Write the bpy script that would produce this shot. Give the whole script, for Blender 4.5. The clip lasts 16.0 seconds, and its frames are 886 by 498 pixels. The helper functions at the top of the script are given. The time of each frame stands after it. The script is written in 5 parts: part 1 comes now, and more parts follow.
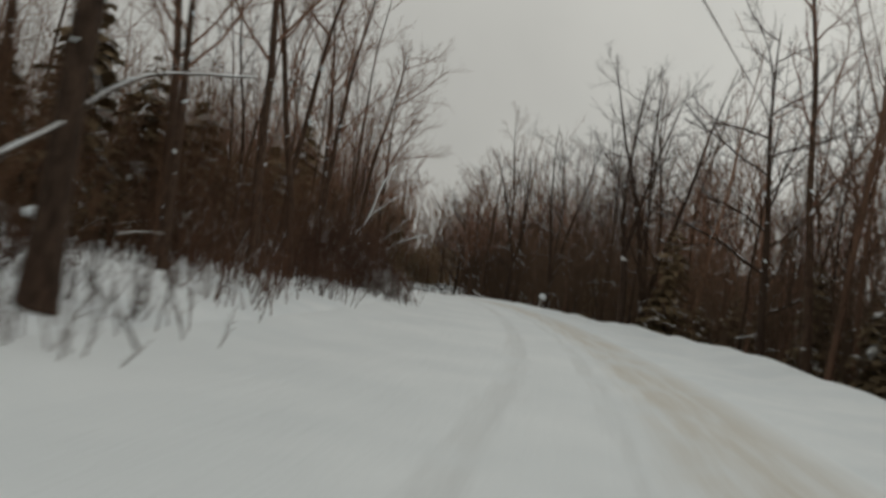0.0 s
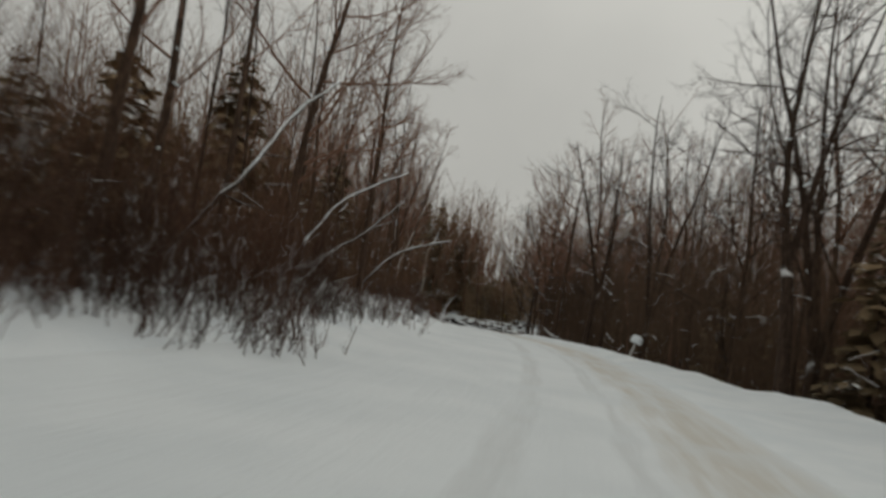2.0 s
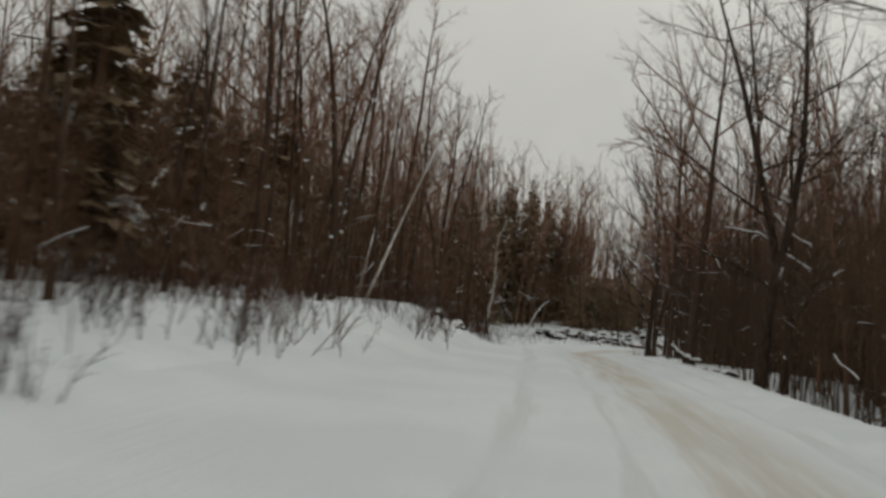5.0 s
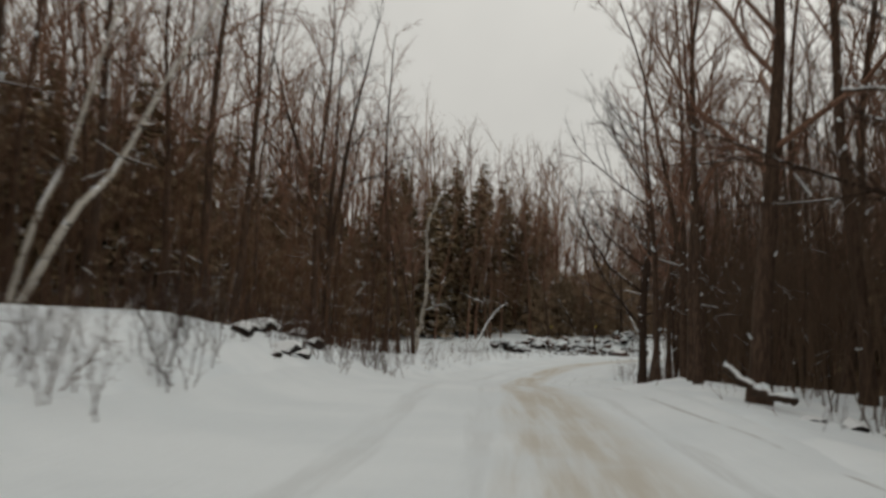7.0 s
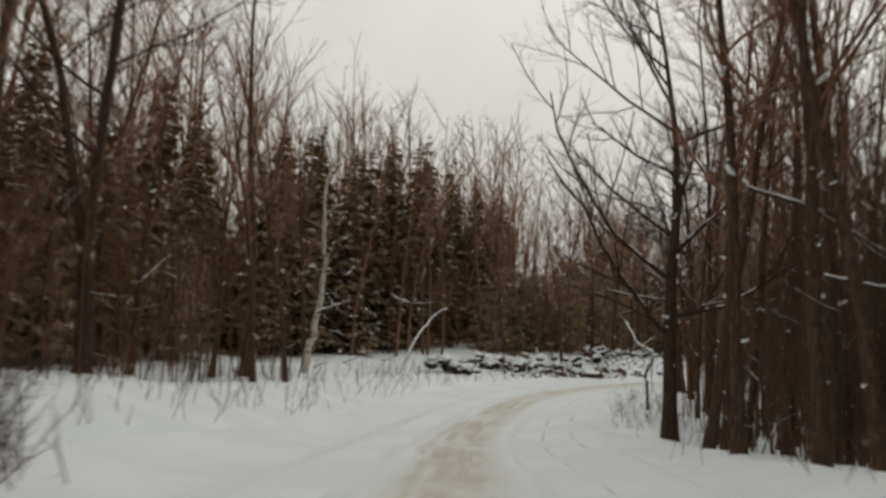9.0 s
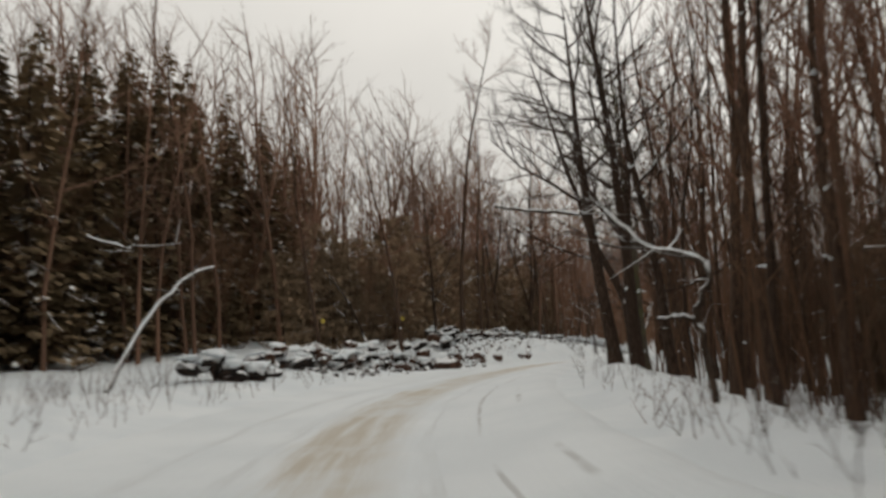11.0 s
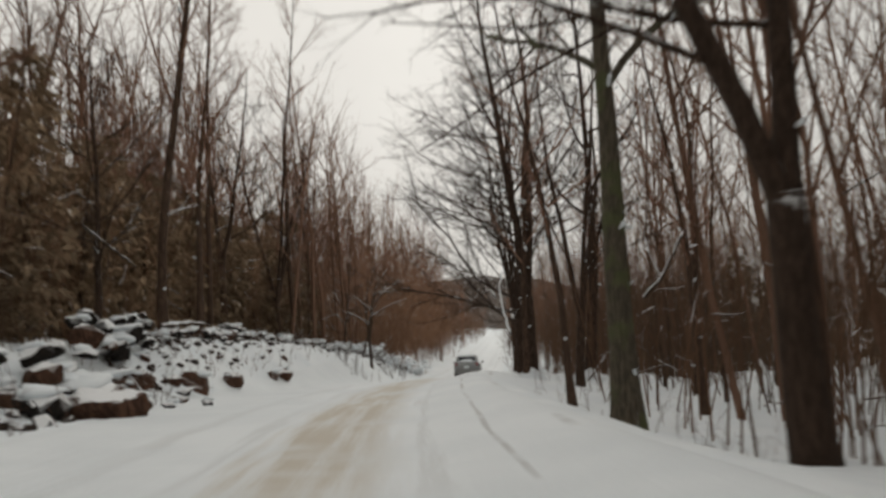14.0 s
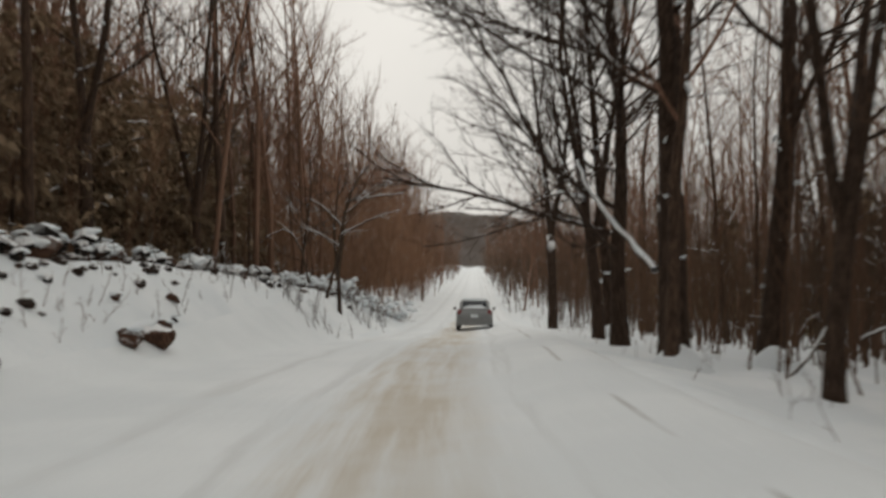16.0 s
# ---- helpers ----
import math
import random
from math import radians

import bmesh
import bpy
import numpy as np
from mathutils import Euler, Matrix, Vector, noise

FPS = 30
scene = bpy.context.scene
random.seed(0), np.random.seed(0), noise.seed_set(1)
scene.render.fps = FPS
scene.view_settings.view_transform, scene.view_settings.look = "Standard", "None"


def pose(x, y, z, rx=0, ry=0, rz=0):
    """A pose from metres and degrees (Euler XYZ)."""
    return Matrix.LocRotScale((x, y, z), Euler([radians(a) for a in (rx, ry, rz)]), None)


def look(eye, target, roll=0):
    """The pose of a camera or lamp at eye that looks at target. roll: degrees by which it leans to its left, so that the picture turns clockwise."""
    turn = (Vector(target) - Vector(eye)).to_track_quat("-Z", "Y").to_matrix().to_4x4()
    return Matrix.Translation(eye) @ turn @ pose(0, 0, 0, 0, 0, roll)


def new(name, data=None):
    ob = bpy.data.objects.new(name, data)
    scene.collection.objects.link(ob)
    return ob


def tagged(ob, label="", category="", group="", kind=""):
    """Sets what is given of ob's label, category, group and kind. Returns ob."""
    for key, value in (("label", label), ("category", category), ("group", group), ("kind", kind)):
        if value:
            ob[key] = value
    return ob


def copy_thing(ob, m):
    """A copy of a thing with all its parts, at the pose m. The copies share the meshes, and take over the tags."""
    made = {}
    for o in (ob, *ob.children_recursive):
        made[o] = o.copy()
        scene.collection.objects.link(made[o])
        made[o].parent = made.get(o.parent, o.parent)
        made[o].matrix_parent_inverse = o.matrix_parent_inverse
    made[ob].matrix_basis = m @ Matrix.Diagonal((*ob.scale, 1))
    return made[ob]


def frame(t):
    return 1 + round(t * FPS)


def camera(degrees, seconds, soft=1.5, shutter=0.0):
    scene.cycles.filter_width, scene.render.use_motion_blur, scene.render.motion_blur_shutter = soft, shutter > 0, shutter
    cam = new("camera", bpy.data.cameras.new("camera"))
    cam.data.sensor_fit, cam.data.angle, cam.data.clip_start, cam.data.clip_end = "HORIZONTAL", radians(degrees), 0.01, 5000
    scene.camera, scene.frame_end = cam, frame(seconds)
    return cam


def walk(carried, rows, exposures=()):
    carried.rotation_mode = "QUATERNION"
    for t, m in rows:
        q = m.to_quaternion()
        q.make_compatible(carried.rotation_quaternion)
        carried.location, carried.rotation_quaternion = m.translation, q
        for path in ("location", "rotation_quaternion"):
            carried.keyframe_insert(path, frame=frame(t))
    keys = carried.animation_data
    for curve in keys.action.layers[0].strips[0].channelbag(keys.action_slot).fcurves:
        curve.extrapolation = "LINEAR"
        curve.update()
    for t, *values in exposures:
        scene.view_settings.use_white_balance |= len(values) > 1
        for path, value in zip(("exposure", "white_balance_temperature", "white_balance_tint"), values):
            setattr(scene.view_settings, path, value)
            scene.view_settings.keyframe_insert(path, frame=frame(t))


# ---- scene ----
cam = camera(58.2, 16.0, soft=3.0, shutter=0.5)
PATH = [
    (0, (0.0, 0.0, 1.4), (-0.087, 1.997, 1.457), 8.2),
    (0.5, (0.967, 5.316, 1.597), (0.797, 7.303, 1.75), 6.5),
    (1, (1.383, 10.144, 1.455), (1.171, 12.129, 1.576), 6.9),
    (1.5, (1.734, 15.003, 1.357), (1.447, 16.978, 1.487), 8.5),
    (2, (1.924, 19.91, 1.256), (1.59, 21.879, 1.373), 8.9),
    (2.5, (2.092, 24.5, 1.21), (1.644, 26.445, 1.329), 8.2),
    (3, (2.142, 29.532, 1.129), (1.662, 31.471, 1.231), 8.9),
    (3.5, (2.079, 34.622, 1.03), (1.568, 36.555, 1.092), 8.5),
    (3.7, (2.026, 36.645, 1.066), (1.493, 38.573, 1.078), 8.5),
    (5.8, (0.531, 57.073, 1.175), (-0.098, 58.964, 1.343), 3.3),
    (6, (0.294, 59.045, 1.028), (-0.298, 60.95, 1.178), 3.3),
    (6.5, (-0.288, 63.748, 0.911), (-0.845, 65.66, 1.093), 3.0),
    (7, (-0.889, 68.343, 0.827), (-1.448, 70.257, 0.98), 1.8),
    (7.5, (-1.55, 72.883, 0.685), (-2.088, 74.804, 0.828), 0.7),
    (8, (-2.355, 77.476, 0.609), (-2.921, 79.388, 0.762), 1.5),
    (8.5, (-2.893, 81.98, 0.53), (-3.417, 83.905, 0.669), 0.3),
    (9, (-3.704, 85.967, 0.375), (-4.152, 87.906, 0.569), 2.1),
    (9.2, (-3.953, 87.811, 0.386), (-4.375, 89.759, 0.553), -0.8),
    (11.3, (-7.376, 109.171, -1.483), (-7.273, 111.157, -1.272), -2.7),
    (11.5, (-7.417, 110.956, -1.57), (-7.279, 112.941, -1.369), -2.3),
    (12, (-7.555, 115.379, -1.648), (-7.281, 117.353, -1.489), -2.8),
    (12.5, (-7.595, 119.881, -1.584), (-7.161, 121.824, -1.394), -2.9),
    (13, (-7.226, 124.387, -1.627), (-6.658, 126.286, -1.361), -3.6),
    (13.5, (-6.723, 128.737, -1.578), (-6.042, 130.6, -1.322), -4.5),
    (14, (-5.895, 133.03, -1.721), (-5.146, 134.874, -1.525), -2.6),
    (14.5, (-4.856, 137.088, -1.828), (-4.093, 138.93, -1.664), -1.5),
    (15, (-3.709, 141.033, -1.902), (-2.904, 142.856, -1.744), -0.6),
    (15.5, (-2.681, 145.002, -1.898), (-1.838, 146.813, -1.785), 0.4),
    (16, (-1.243, 148.892, -1.932), (-0.423, 150.715, -1.897), -0.0),
]
walk(cam, [(t, look(eye, target, roll)) for t, eye, target, roll in PATH],
     [(0, -0.68, 6650, 5), (3.5, -0.52, 6650, 5), (7, -0.26, 6670, 6.5), (9, -0.08, 6720, 7), (12, -0.12, 6780, 8.5), (16, -0.15, 6780, 8.5)])

# ---- light: one overcast sky, brightest overhead ----
world = bpy.data.worlds.new("overcast_sky")
scene.world = world
world.use_nodes = True
wt = world.node_tree
for n in list(wt.nodes):
    wt.nodes.remove(n)
w_out = wt.nodes.new("ShaderNodeOutputWorld")
w_bg = wt.nodes.new("ShaderNodeBackground")
w_sky = wt.nodes.new("ShaderNodeTexSky")
w_sky.sky_type, w_sky.sun_disc = "NISHITA", False
w_sky.sun_elevation, w_sky.sun_rotation = radians(22), radians(20)
w_hsv = wt.nodes.new("ShaderNodeHueSaturation")
w_hsv.inputs["Saturation"].default_value, w_hsv.inputs["Value"].default_value = 0.10, 0.05
w_co = wt.nodes.new("ShaderNodeTexCoord")
w_no = wt.nodes.new("ShaderNodeTexNoise")
w_no.inputs["Scale"].default_value, w_no.inputs["Detail"].default_value = 1.7, 5
w_rp = wt.nodes.new("ShaderNodeValToRGB")
w_rp.color_ramp.elements[0].position, w_rp.color_ramp.elements[1].position = 0.25, 0.75
w_rp.color_ramp.elements[0].color, w_rp.color_ramp.elements[1].color = (0.53, 0.522, 0.513, 1), (0.80, 0.78, 0.756, 1)
w_mix = wt.nodes.new("ShaderNodeMix")
w_mix.data_type = "RGBA"
w_mix.inputs[0].default_value = 0.85
wt.links.new(w_sky.outputs[0], w_hsv.inputs["Color"])
wt.links.new(w_co.outputs["Generated"], w_no.inputs["Vector"])
wt.links.new(w_no.outputs["Fac"], w_rp.inputs["Fac"])
wt.links.new(w_hsv.outputs[0], w_mix.inputs[6])
wt.links.new(w_rp.outputs[0], w_mix.inputs[7])
wt.links.new(w_mix.outputs[2], w_bg.inputs["Color"])
w_sep = wt.nodes.new("ShaderNodeSeparateXYZ")
w_up = wt.nodes.new("ShaderNodeMapRange")
for key, value in (("From Min", 0.0), ("From Max", 1.0), ("To Min", 0.95), ("To Max", 1.55)):
    w_up.inputs[key].default_value = value
wt.links.new(w_co.outputs["Generated"], w_sep.inputs[0])
wt.links.new(w_sep.outputs[2], w_up.inputs["Value"])
wt.links.new(w_up.outputs[0], w_bg.inputs["Strength"])
wt.links.new(w_bg.outputs[0], w_out.inputs["Surface"])
sun = new("sun", bpy.data.lights.new("sun", "SUN"))
sun.data.energy, sun.data.angle, sun.data.color = 0.5, radians(40), (1.0, 0.96, 0.92)
sun.matrix_world = look((0, 0, 0), (-0.34 * 0.93, -0.93 * 0.93, -0.37))


# ---- materials ----
def mat(name):
    m = bpy.data.materials.new(name)
    m.use_nodes = True
    nt = m.node_tree
    return m, nt, nt.nodes["Principled BSDF"]


def node(nt, kind, **values):
    n = nt.nodes.new(kind)
    for key, value in values.items():
        n.inputs[key].default_value = value
    return n


def noise_of(nt, scale, detail=4.0, vector=None, rough=0.55):
    n = node(nt, "ShaderNodeTexNoise", Scale=scale, Detail=detail, Roughness=rough)
    nt.links.new(vector or nt.nodes.new("ShaderNodeNewGeometry").outputs["Position"], n.inputs["Vector"])
    return n.outputs["Fac"]


def span(nt, value, lo, hi, a=0.0, b=1.0):
    n = nt.nodes.new("ShaderNodeMapRange")
    n.interpolation_type = "SMOOTHSTEP"
    for k, v in zip(("From Min", "From Max", "To Min", "To Max"), (lo, hi, a, b)):
        n.inputs[k].default_value = v
    nt.links.new(value, n.inputs["Value"])
    return n.outputs[0]


def sums(nt, op, a, b):
    n = nt.nodes.new("ShaderNodeMath")
    n.operation = op
    for k, v in enumerate((a, b)):
        if isinstance(v, (int, float)):
            n.inputs[k].default_value = v
        else:
            nt.links.new(v, n.inputs[k])
    return n.outputs[0]


def blend(nt, fac, a, b):
    n = nt.nodes.new("ShaderNodeMix")
    n.data_type = "RGBA"
    nt.links.new(fac, n.inputs[0])
    for k, v in ((6, a), (7, b)):
        if isinstance(v, tuple):
            n.inputs[k].default_value = (*v, 1)
        else:
            nt.links.new(v, n.inputs[k])
    return n.outputs[2]


def relief(nt, bsdf, height, strength=0.4, distance=0.03):
    b = node(nt, "ShaderNodeBump", Strength=strength, Distance=distance)
    nt.links.new(height, b.inputs["Height"])
    nt.links.new(b.outputs[0], bsdf.inputs["Normal"])


SNOW = (0.86, 0.875, 0.885)


def snow_material(name, dirt=0.0):
    m, nt, bsdf = mat(name)
    broad, fine = noise_of(nt, 0.5, 3), noise_of(nt, 9, 6)
    colour = blend(nt, span(nt, broad, 0.35, 0.7), (0.77, 0.82, 0.85), (0.85, 0.89, 0.91))
    if dirt:
        colour = blend(nt, span(nt, noise_of(nt, 3.1, 6, rough=0.7), 0.62, 0.72, 0, dirt), colour, (0.22, 0.17, 0.13))
    nt.links.new(colour, bsdf.inputs["Base Color"])
    bsdf.inputs["Roughness"].default_value = 0.75
    bsdf.inputs["Specular IOR Level"].default_value = 0.25
    relief(nt, bsdf, sums(nt, "ADD", sums(nt, "MULTIPLY", broad, 2.0), fine), 0.5, 0.06)
    return m


def road_material():
    m, nt, bsdf = mat("driven_snow")
    uv = nt.nodes.new("ShaderNodeUVMap")
    uv.uv_map = "lane"
    sep = nt.nodes.new("ShaderNodeSeparateXYZ")
    nt.links.new(uv.outputs[0], sep.inputs[0])
    geo = nt.nodes.new("ShaderNodeNewGeometry").outputs["Position"]
    stretch = node(nt, "ShaderNodeMapping", Scale=(3.0, 0.22, 1.0))
    nt.links.new(uv.outputs[0], stretch.inputs["Vector"])
    streak = noise_of(nt, 1.0, 5, stretch.outputs[0], 0.6)
    grain, patch = noise_of(nt, 14, 6, geo), noise_of(nt, 0.35, 3, geo)
    off = sums(nt, "ADD", sep.outputs[0], sums(nt, "MULTIPLY", sums(nt, "SUBTRACT", streak, 0.5), 0.9))
    sand = span(nt, sums(nt, "ABSOLUTE", off, 0.0), 1.15, 0.35)
    sand = sums(nt, "MULTIPLY", sand, span(nt, patch, 0.30, 0.55, 0.45, 1.0))
    sand = sums(nt, "MULTIPLY", sand, span(nt, streak, 0.30, 0.62, 0.35, 1.0))
    sand = sums(nt, "MULTIPLY", sand, span(nt, sep.outputs[1], 186, 206, 1.0, 0.0))
    sand = sums(nt, "MULTIPLY", sand, span(nt, sep.outputs[1], 55, 95, 0.7, 1.0))
    rut = None
    for at_u, wide in ((-1.25, 0.16), (1.3, 0.10), (-2.6, 0.22)):
        one = span(nt, sums(nt, "ABSOLUTE", sums(nt, "SUBTRACT", off, at_u), 0.0), wide * 1.4, 0.0)
        rut = one if rut is None else sums(nt, "MAXIMUM", rut, one)
    rut = sums(nt, "MULTIPLY", rut, span(nt, patch, 0.35, 0.6, 0.05, 0.24))
    near = sums(nt, "ADD", sep.outputs[0], sums(nt, "MULTIPLY", sums(nt, "SUBTRACT", streak, 0.5), 0.22))
    for at_u, wide, lo in ((2.15, 0.055, 0.40), (3.0, 0.09, 0.52)):
        line = span(nt, sums(nt, "ABSOLUTE", sums(nt, "SUBTRACT", near, at_u), 0.0), wide, wide * 0.2)
        rut = sums(nt, "MAXIMUM", rut, sums(nt, "MULTIPLY", line, span(nt, patch, lo, lo + 0.15, 0.0, 0.6)))
    colour = blend(nt, span(nt, patch, 0.3, 0.7), (0.75, 0.795, 0.82), (0.82, 0.86, 0.88))
    colour = blend(nt, rut, colour, (0.40, 0.40, 0.39))
    colour = blend(nt, sand, colour, (0.56, 0.515, 0.435))
    nt.links.new(colour, bsdf.inputs["Base Color"])
    bsdf.inputs["Roughness"].default_value = 0.7
    bsdf.inputs["Specular IOR Level"].default_value = 0.3
    relief(nt, bsdf, sums(nt, "ADD", sums(nt, "MULTIPLY", streak, 2.0), sums(nt, "MULTIPLY", grain, 0.6)), 0.35, 0.04)
    return m


def snowed(nt, colour, amount, lo=0.25, scale=1.3):
    """Snow lying on what faces up, in patches."""
    geo = nt.nodes.new("ShaderNodeNewGeometry")
    sep = nt.nodes.new("ShaderNodeSeparateXYZ")
    nt.links.new(geo.outputs["Normal"], sep.inputs[0])
    up = span(nt, sep.outputs[2], lo, lo + 0.35)
    patch = span(nt, noise_of(nt, scale, 4, geo.outputs["Position"], 0.65), 0.62 - amount * 0.4, 0.68 - amount * 0.4)
    return blend(nt, sums(nt, "MULTIPLY", up, patch), colour, SNOW)


def bark_material(name, dark, light, snow=0.25, moss=0.0, lo=0.25):
    m, nt, bsdf = mat(name)
    co = nt.nodes.new("ShaderNodeTexCoord").outputs["Object"]
    stretch = node(nt, "ShaderNodeMapping", Scale=(9.0, 9.0, 1.6))
    nt.links.new(co, stretch.inputs["Vector"])
    ridge = noise_of(nt, 2.0, 6, stretch.outputs[0], 0.7)
    colour = blend(nt, span(nt, ridge, 0.40, 0.64), dark, light)
    rnd = nt.nodes.new("ShaderNodeObjectInfo").outputs["Random"]
    colour = blend(nt, sums(nt, "MULTIPLY", rnd, 0.5), colour, tuple(0.6 * c for c in light))
    if moss:
        colour = blend(nt, span(nt, noise_of(nt, 1.1, 5, co), 0.5, 0.62, 0, moss), colour, (0.10, 0.115, 0.05))
    nt.links.new(snowed(nt, colour, snow, lo), bsdf.inputs["Base Color"])
    bsdf.inputs["Roughness"].default_value = 0.9
    bsdf.inputs["Specular IOR Level"].default_value = 0.15
    relief(nt, bsdf, ridge, 0.8, 0.03)
    return m


def birch_material():
    m, nt, bsdf = mat("birch_bark")
    co = nt.nodes.new("ShaderNodeTexCoord").outputs["Object"]
    stretch = node(nt, "ShaderNodeMapping", Scale=(2.0, 2.0, 14.0))
    nt.links.new(co, stretch.inputs["Vector"])
    band = noise_of(nt, 1.0, 4, stretch.outputs[0])
    colour = blend(nt, span(nt, band, 0.57, 0.64), (0.50, 0.46, 0.40), (0.07, 0.06, 0.05))
    nt.links.new(snowed(nt, colour, 0.3), bsdf.inputs["Base Color"])
    bsdf.inputs["Roughness"].default_value = 0.7
    relief(nt, bsdf, band, 0.3, 0.01)
    return m


def brush_material(name, a, b, snow):
    m, nt, bsdf = mat(name)
    rnd = nt.nodes.new("ShaderNodeNewGeometry").outputs["Random Per Island"]
    colour = blend(nt, rnd, a, b)
    colour = blend(nt, span(nt, noise_of(nt, 0.12, 3), 0.35, 0.65), colour, tuple(0.7 * c for c in b))
    nt.links.new(snowed(nt, colour, snow, 0.35, 0.9), bsdf.inputs["Base Color"])
    bsdf.inputs["Roughness"].default_value = 0.9
    bsdf.inputs["Specular IOR Level"].default_value = 0.1
    return m


def plain(name, colour, rough=0.5, metal=0.0, glow=None):
    m, nt, bsdf = mat(name)
    n = noise_of(nt, 6.0, 4)
    nt.links.new(blend(nt, span(nt, n, 0.3, 0.7), tuple(0.85 * c for c in colour), colour), bsdf.inputs["Base Color"])
    bsdf.inputs["Roughness"].default_value, bsdf.inputs["Metallic"].default_value = rough, metal
    if glow:
        bsdf.inputs["Emission Color"].default_value, bsdf.inputs["Emission Strength"].default_value = (*glow[0], 1), glow[1]
    return m


M_SNOW = snow_material("fresh_snow")
M_ROAD = road_material()
M_BARK = bark_material("grey_brown_bark", (0.042, 0.027, 0.019), (0.13, 0.082, 0.057), 0.2)
M_DARK = bark_material("dark_bark", (0.026, 0.017, 0.012), (0.092, 0.060, 0.043), 0.22)
M_MOSS = bark_material("mossy_bark", (0.06, 0.05, 0.038), (0.15, 0.125, 0.09), 0.12, 0.7)
M_TWIG = bark_material("brown_twigs", (0.17, 0.092, 0.062), (0.32, 0.182, 0.126), 0.08)
M_BIRCH = birch_material()
M_BRUSH = brush_material("brown_brush", (0.205, 0.115, 0.070), (0.15, 0.086, 0.054), 0.05)
M_THICKET = brush_material("grey_brown_thicket", (0.165, 0.106, 0.070), (0.115, 0.077, 0.053), 0.05)
# paler copy of the brush: distance haze and open light put into its colour
M_HAZED = brush_material("hazed_brush", (0.36, 0.205, 0.126), (0.27, 0.158, 0.100), 0.04)
M_WEED = brush_material("dry_weeds", (0.17, 0.088, 0.056), (0.075, 0.046, 0.034), 0.12)
M_FAR = brush_material("far_woods", (0.30, 0.17, 0.115), (0.21, 0.124, 0.086), 0.05)
M_NEEDLE = brush_material("spruce_needles", (0.33, 0.235, 0.14), (0.22, 0.165, 0.10), 0.11)
M_HEMLOCK = brush_material("hemlock_sprays", (0.36, 0.255, 0.165), (0.30, 0.22, 0.145), 0.04)
M_ROCK = bark_material("grey_field_stone", (0.010, 0.008, 0.007), (0.034, 0.028, 0.024), 1.5, lo=0.12)
M_LIMB = bark_material("snowy_limb", (0.035, 0.024, 0.017), (0.09, 0.062, 0.044), 0.8)

M_LADEN = bark_material("snow_laden_branch", (0.05, 0.034, 0.024), (0.12, 0.083, 0.058), 1.5)
M_RUST = bark_material("rusty_stone", (0.030, 0.016, 0.011), (0.150, 0.080, 0.052), 0.6, lo=0.45)
M_PALE = plain("pale_wood", (0.55, 0.53, 0.50), 0.8)
M_RUBBLE = bark_material("dark_rubble", (0.020, 0.014, 0.011), (0.065, 0.045, 0.034), 0.9, lo=0.45)
M_LADENTWIG = brush_material("snow_laden_twigs", (0.12, 0.078, 0.055), (0.07, 0.048, 0.036), 0.9)
M_YELLOW = plain("yellow_marker", (0.55, 0.42, 0.06), 0.5)
M_PAINT = plain("grey_paint", (0.27, 0.28, 0.28), 0.4, 0.2)
M_SALT = plain("salt_caked_plastic", (0.26, 0.26, 0.26), 0.8)
M_GLASS = plain("dark_glass", (0.02, 0.025, 0.03), 0.08)
M_RED = plain("red_lens", (0.22, 0.03, 0.03), 0.3)
M_RUBBER = plain("black_rubber", (0.03, 0.03, 0.03), 0.8)
M_METAL = plain("dull_alloy", (0.4, 0.4, 0.41), 0.4, 0.8)
M_HILL = bark_material("wooded_hill", (0.045, 0.034, 0.028), (0.11, 0.085, 0.07), 0.0)

# ---- the lie of the land ----
# way of the road (x over y), and its height
WAY_Y = [-60, -20, 0, 15, 35, 57, 77, 97, 110, 120, 130, 141, 149, 157, 166, 186, 275, 655, 2000]
WAY_X = [-6, -1.6, 0.2, 1.7, 2.0, 0.5, -2.3, -5.7, -7.3, -7.5, -6.5, -3.7, -1.2, 2.0, 6.4, 16.4, 61, 250, 920]
RISE_Y = [-60, 0, 20, 57, 78, 88, 98, 109, 130, 149, 166, 186, 205, 240, 300, 380, 655, 2000]
RISE_Z = [0.5, 0.1, -0.1, -0.3, -0.75, -1.05, -1.85, -2.75, -2.98, -3.28, -3.95, -5.3, -5.9, -5.9, -5.6, -5.2, -3.2, 10]


def smooth_curve(ys, vs):
    """A smooth curve through knots, as a function of y."""
    ys, vs = np.array(ys, float), np.array(vs, float)
    step = np.diff(vs) / np.diff(ys)
    slope = np.r_[step[0], (step[1:] + step[:-1]) / 2, step[-1]]

    def at(y):
        y = np.clip(np.asarray(y, float), ys[0], ys[-1])
        k = np.clip(np.searchsorted(ys, y) - 1, 0, len(ys) - 2)
        h = ys[k + 1] - ys[k]
        u = (y - ys[k]) / h
        a, b = 2 * u**3 - 3 * u**2 + 1, u**3 - 2 * u**2 + u
        return a * vs[k] + b * h * slope[k] + (1 - a) * vs[k + 1] + (u**3 - u**2) * h * slope[k + 1]
    return at


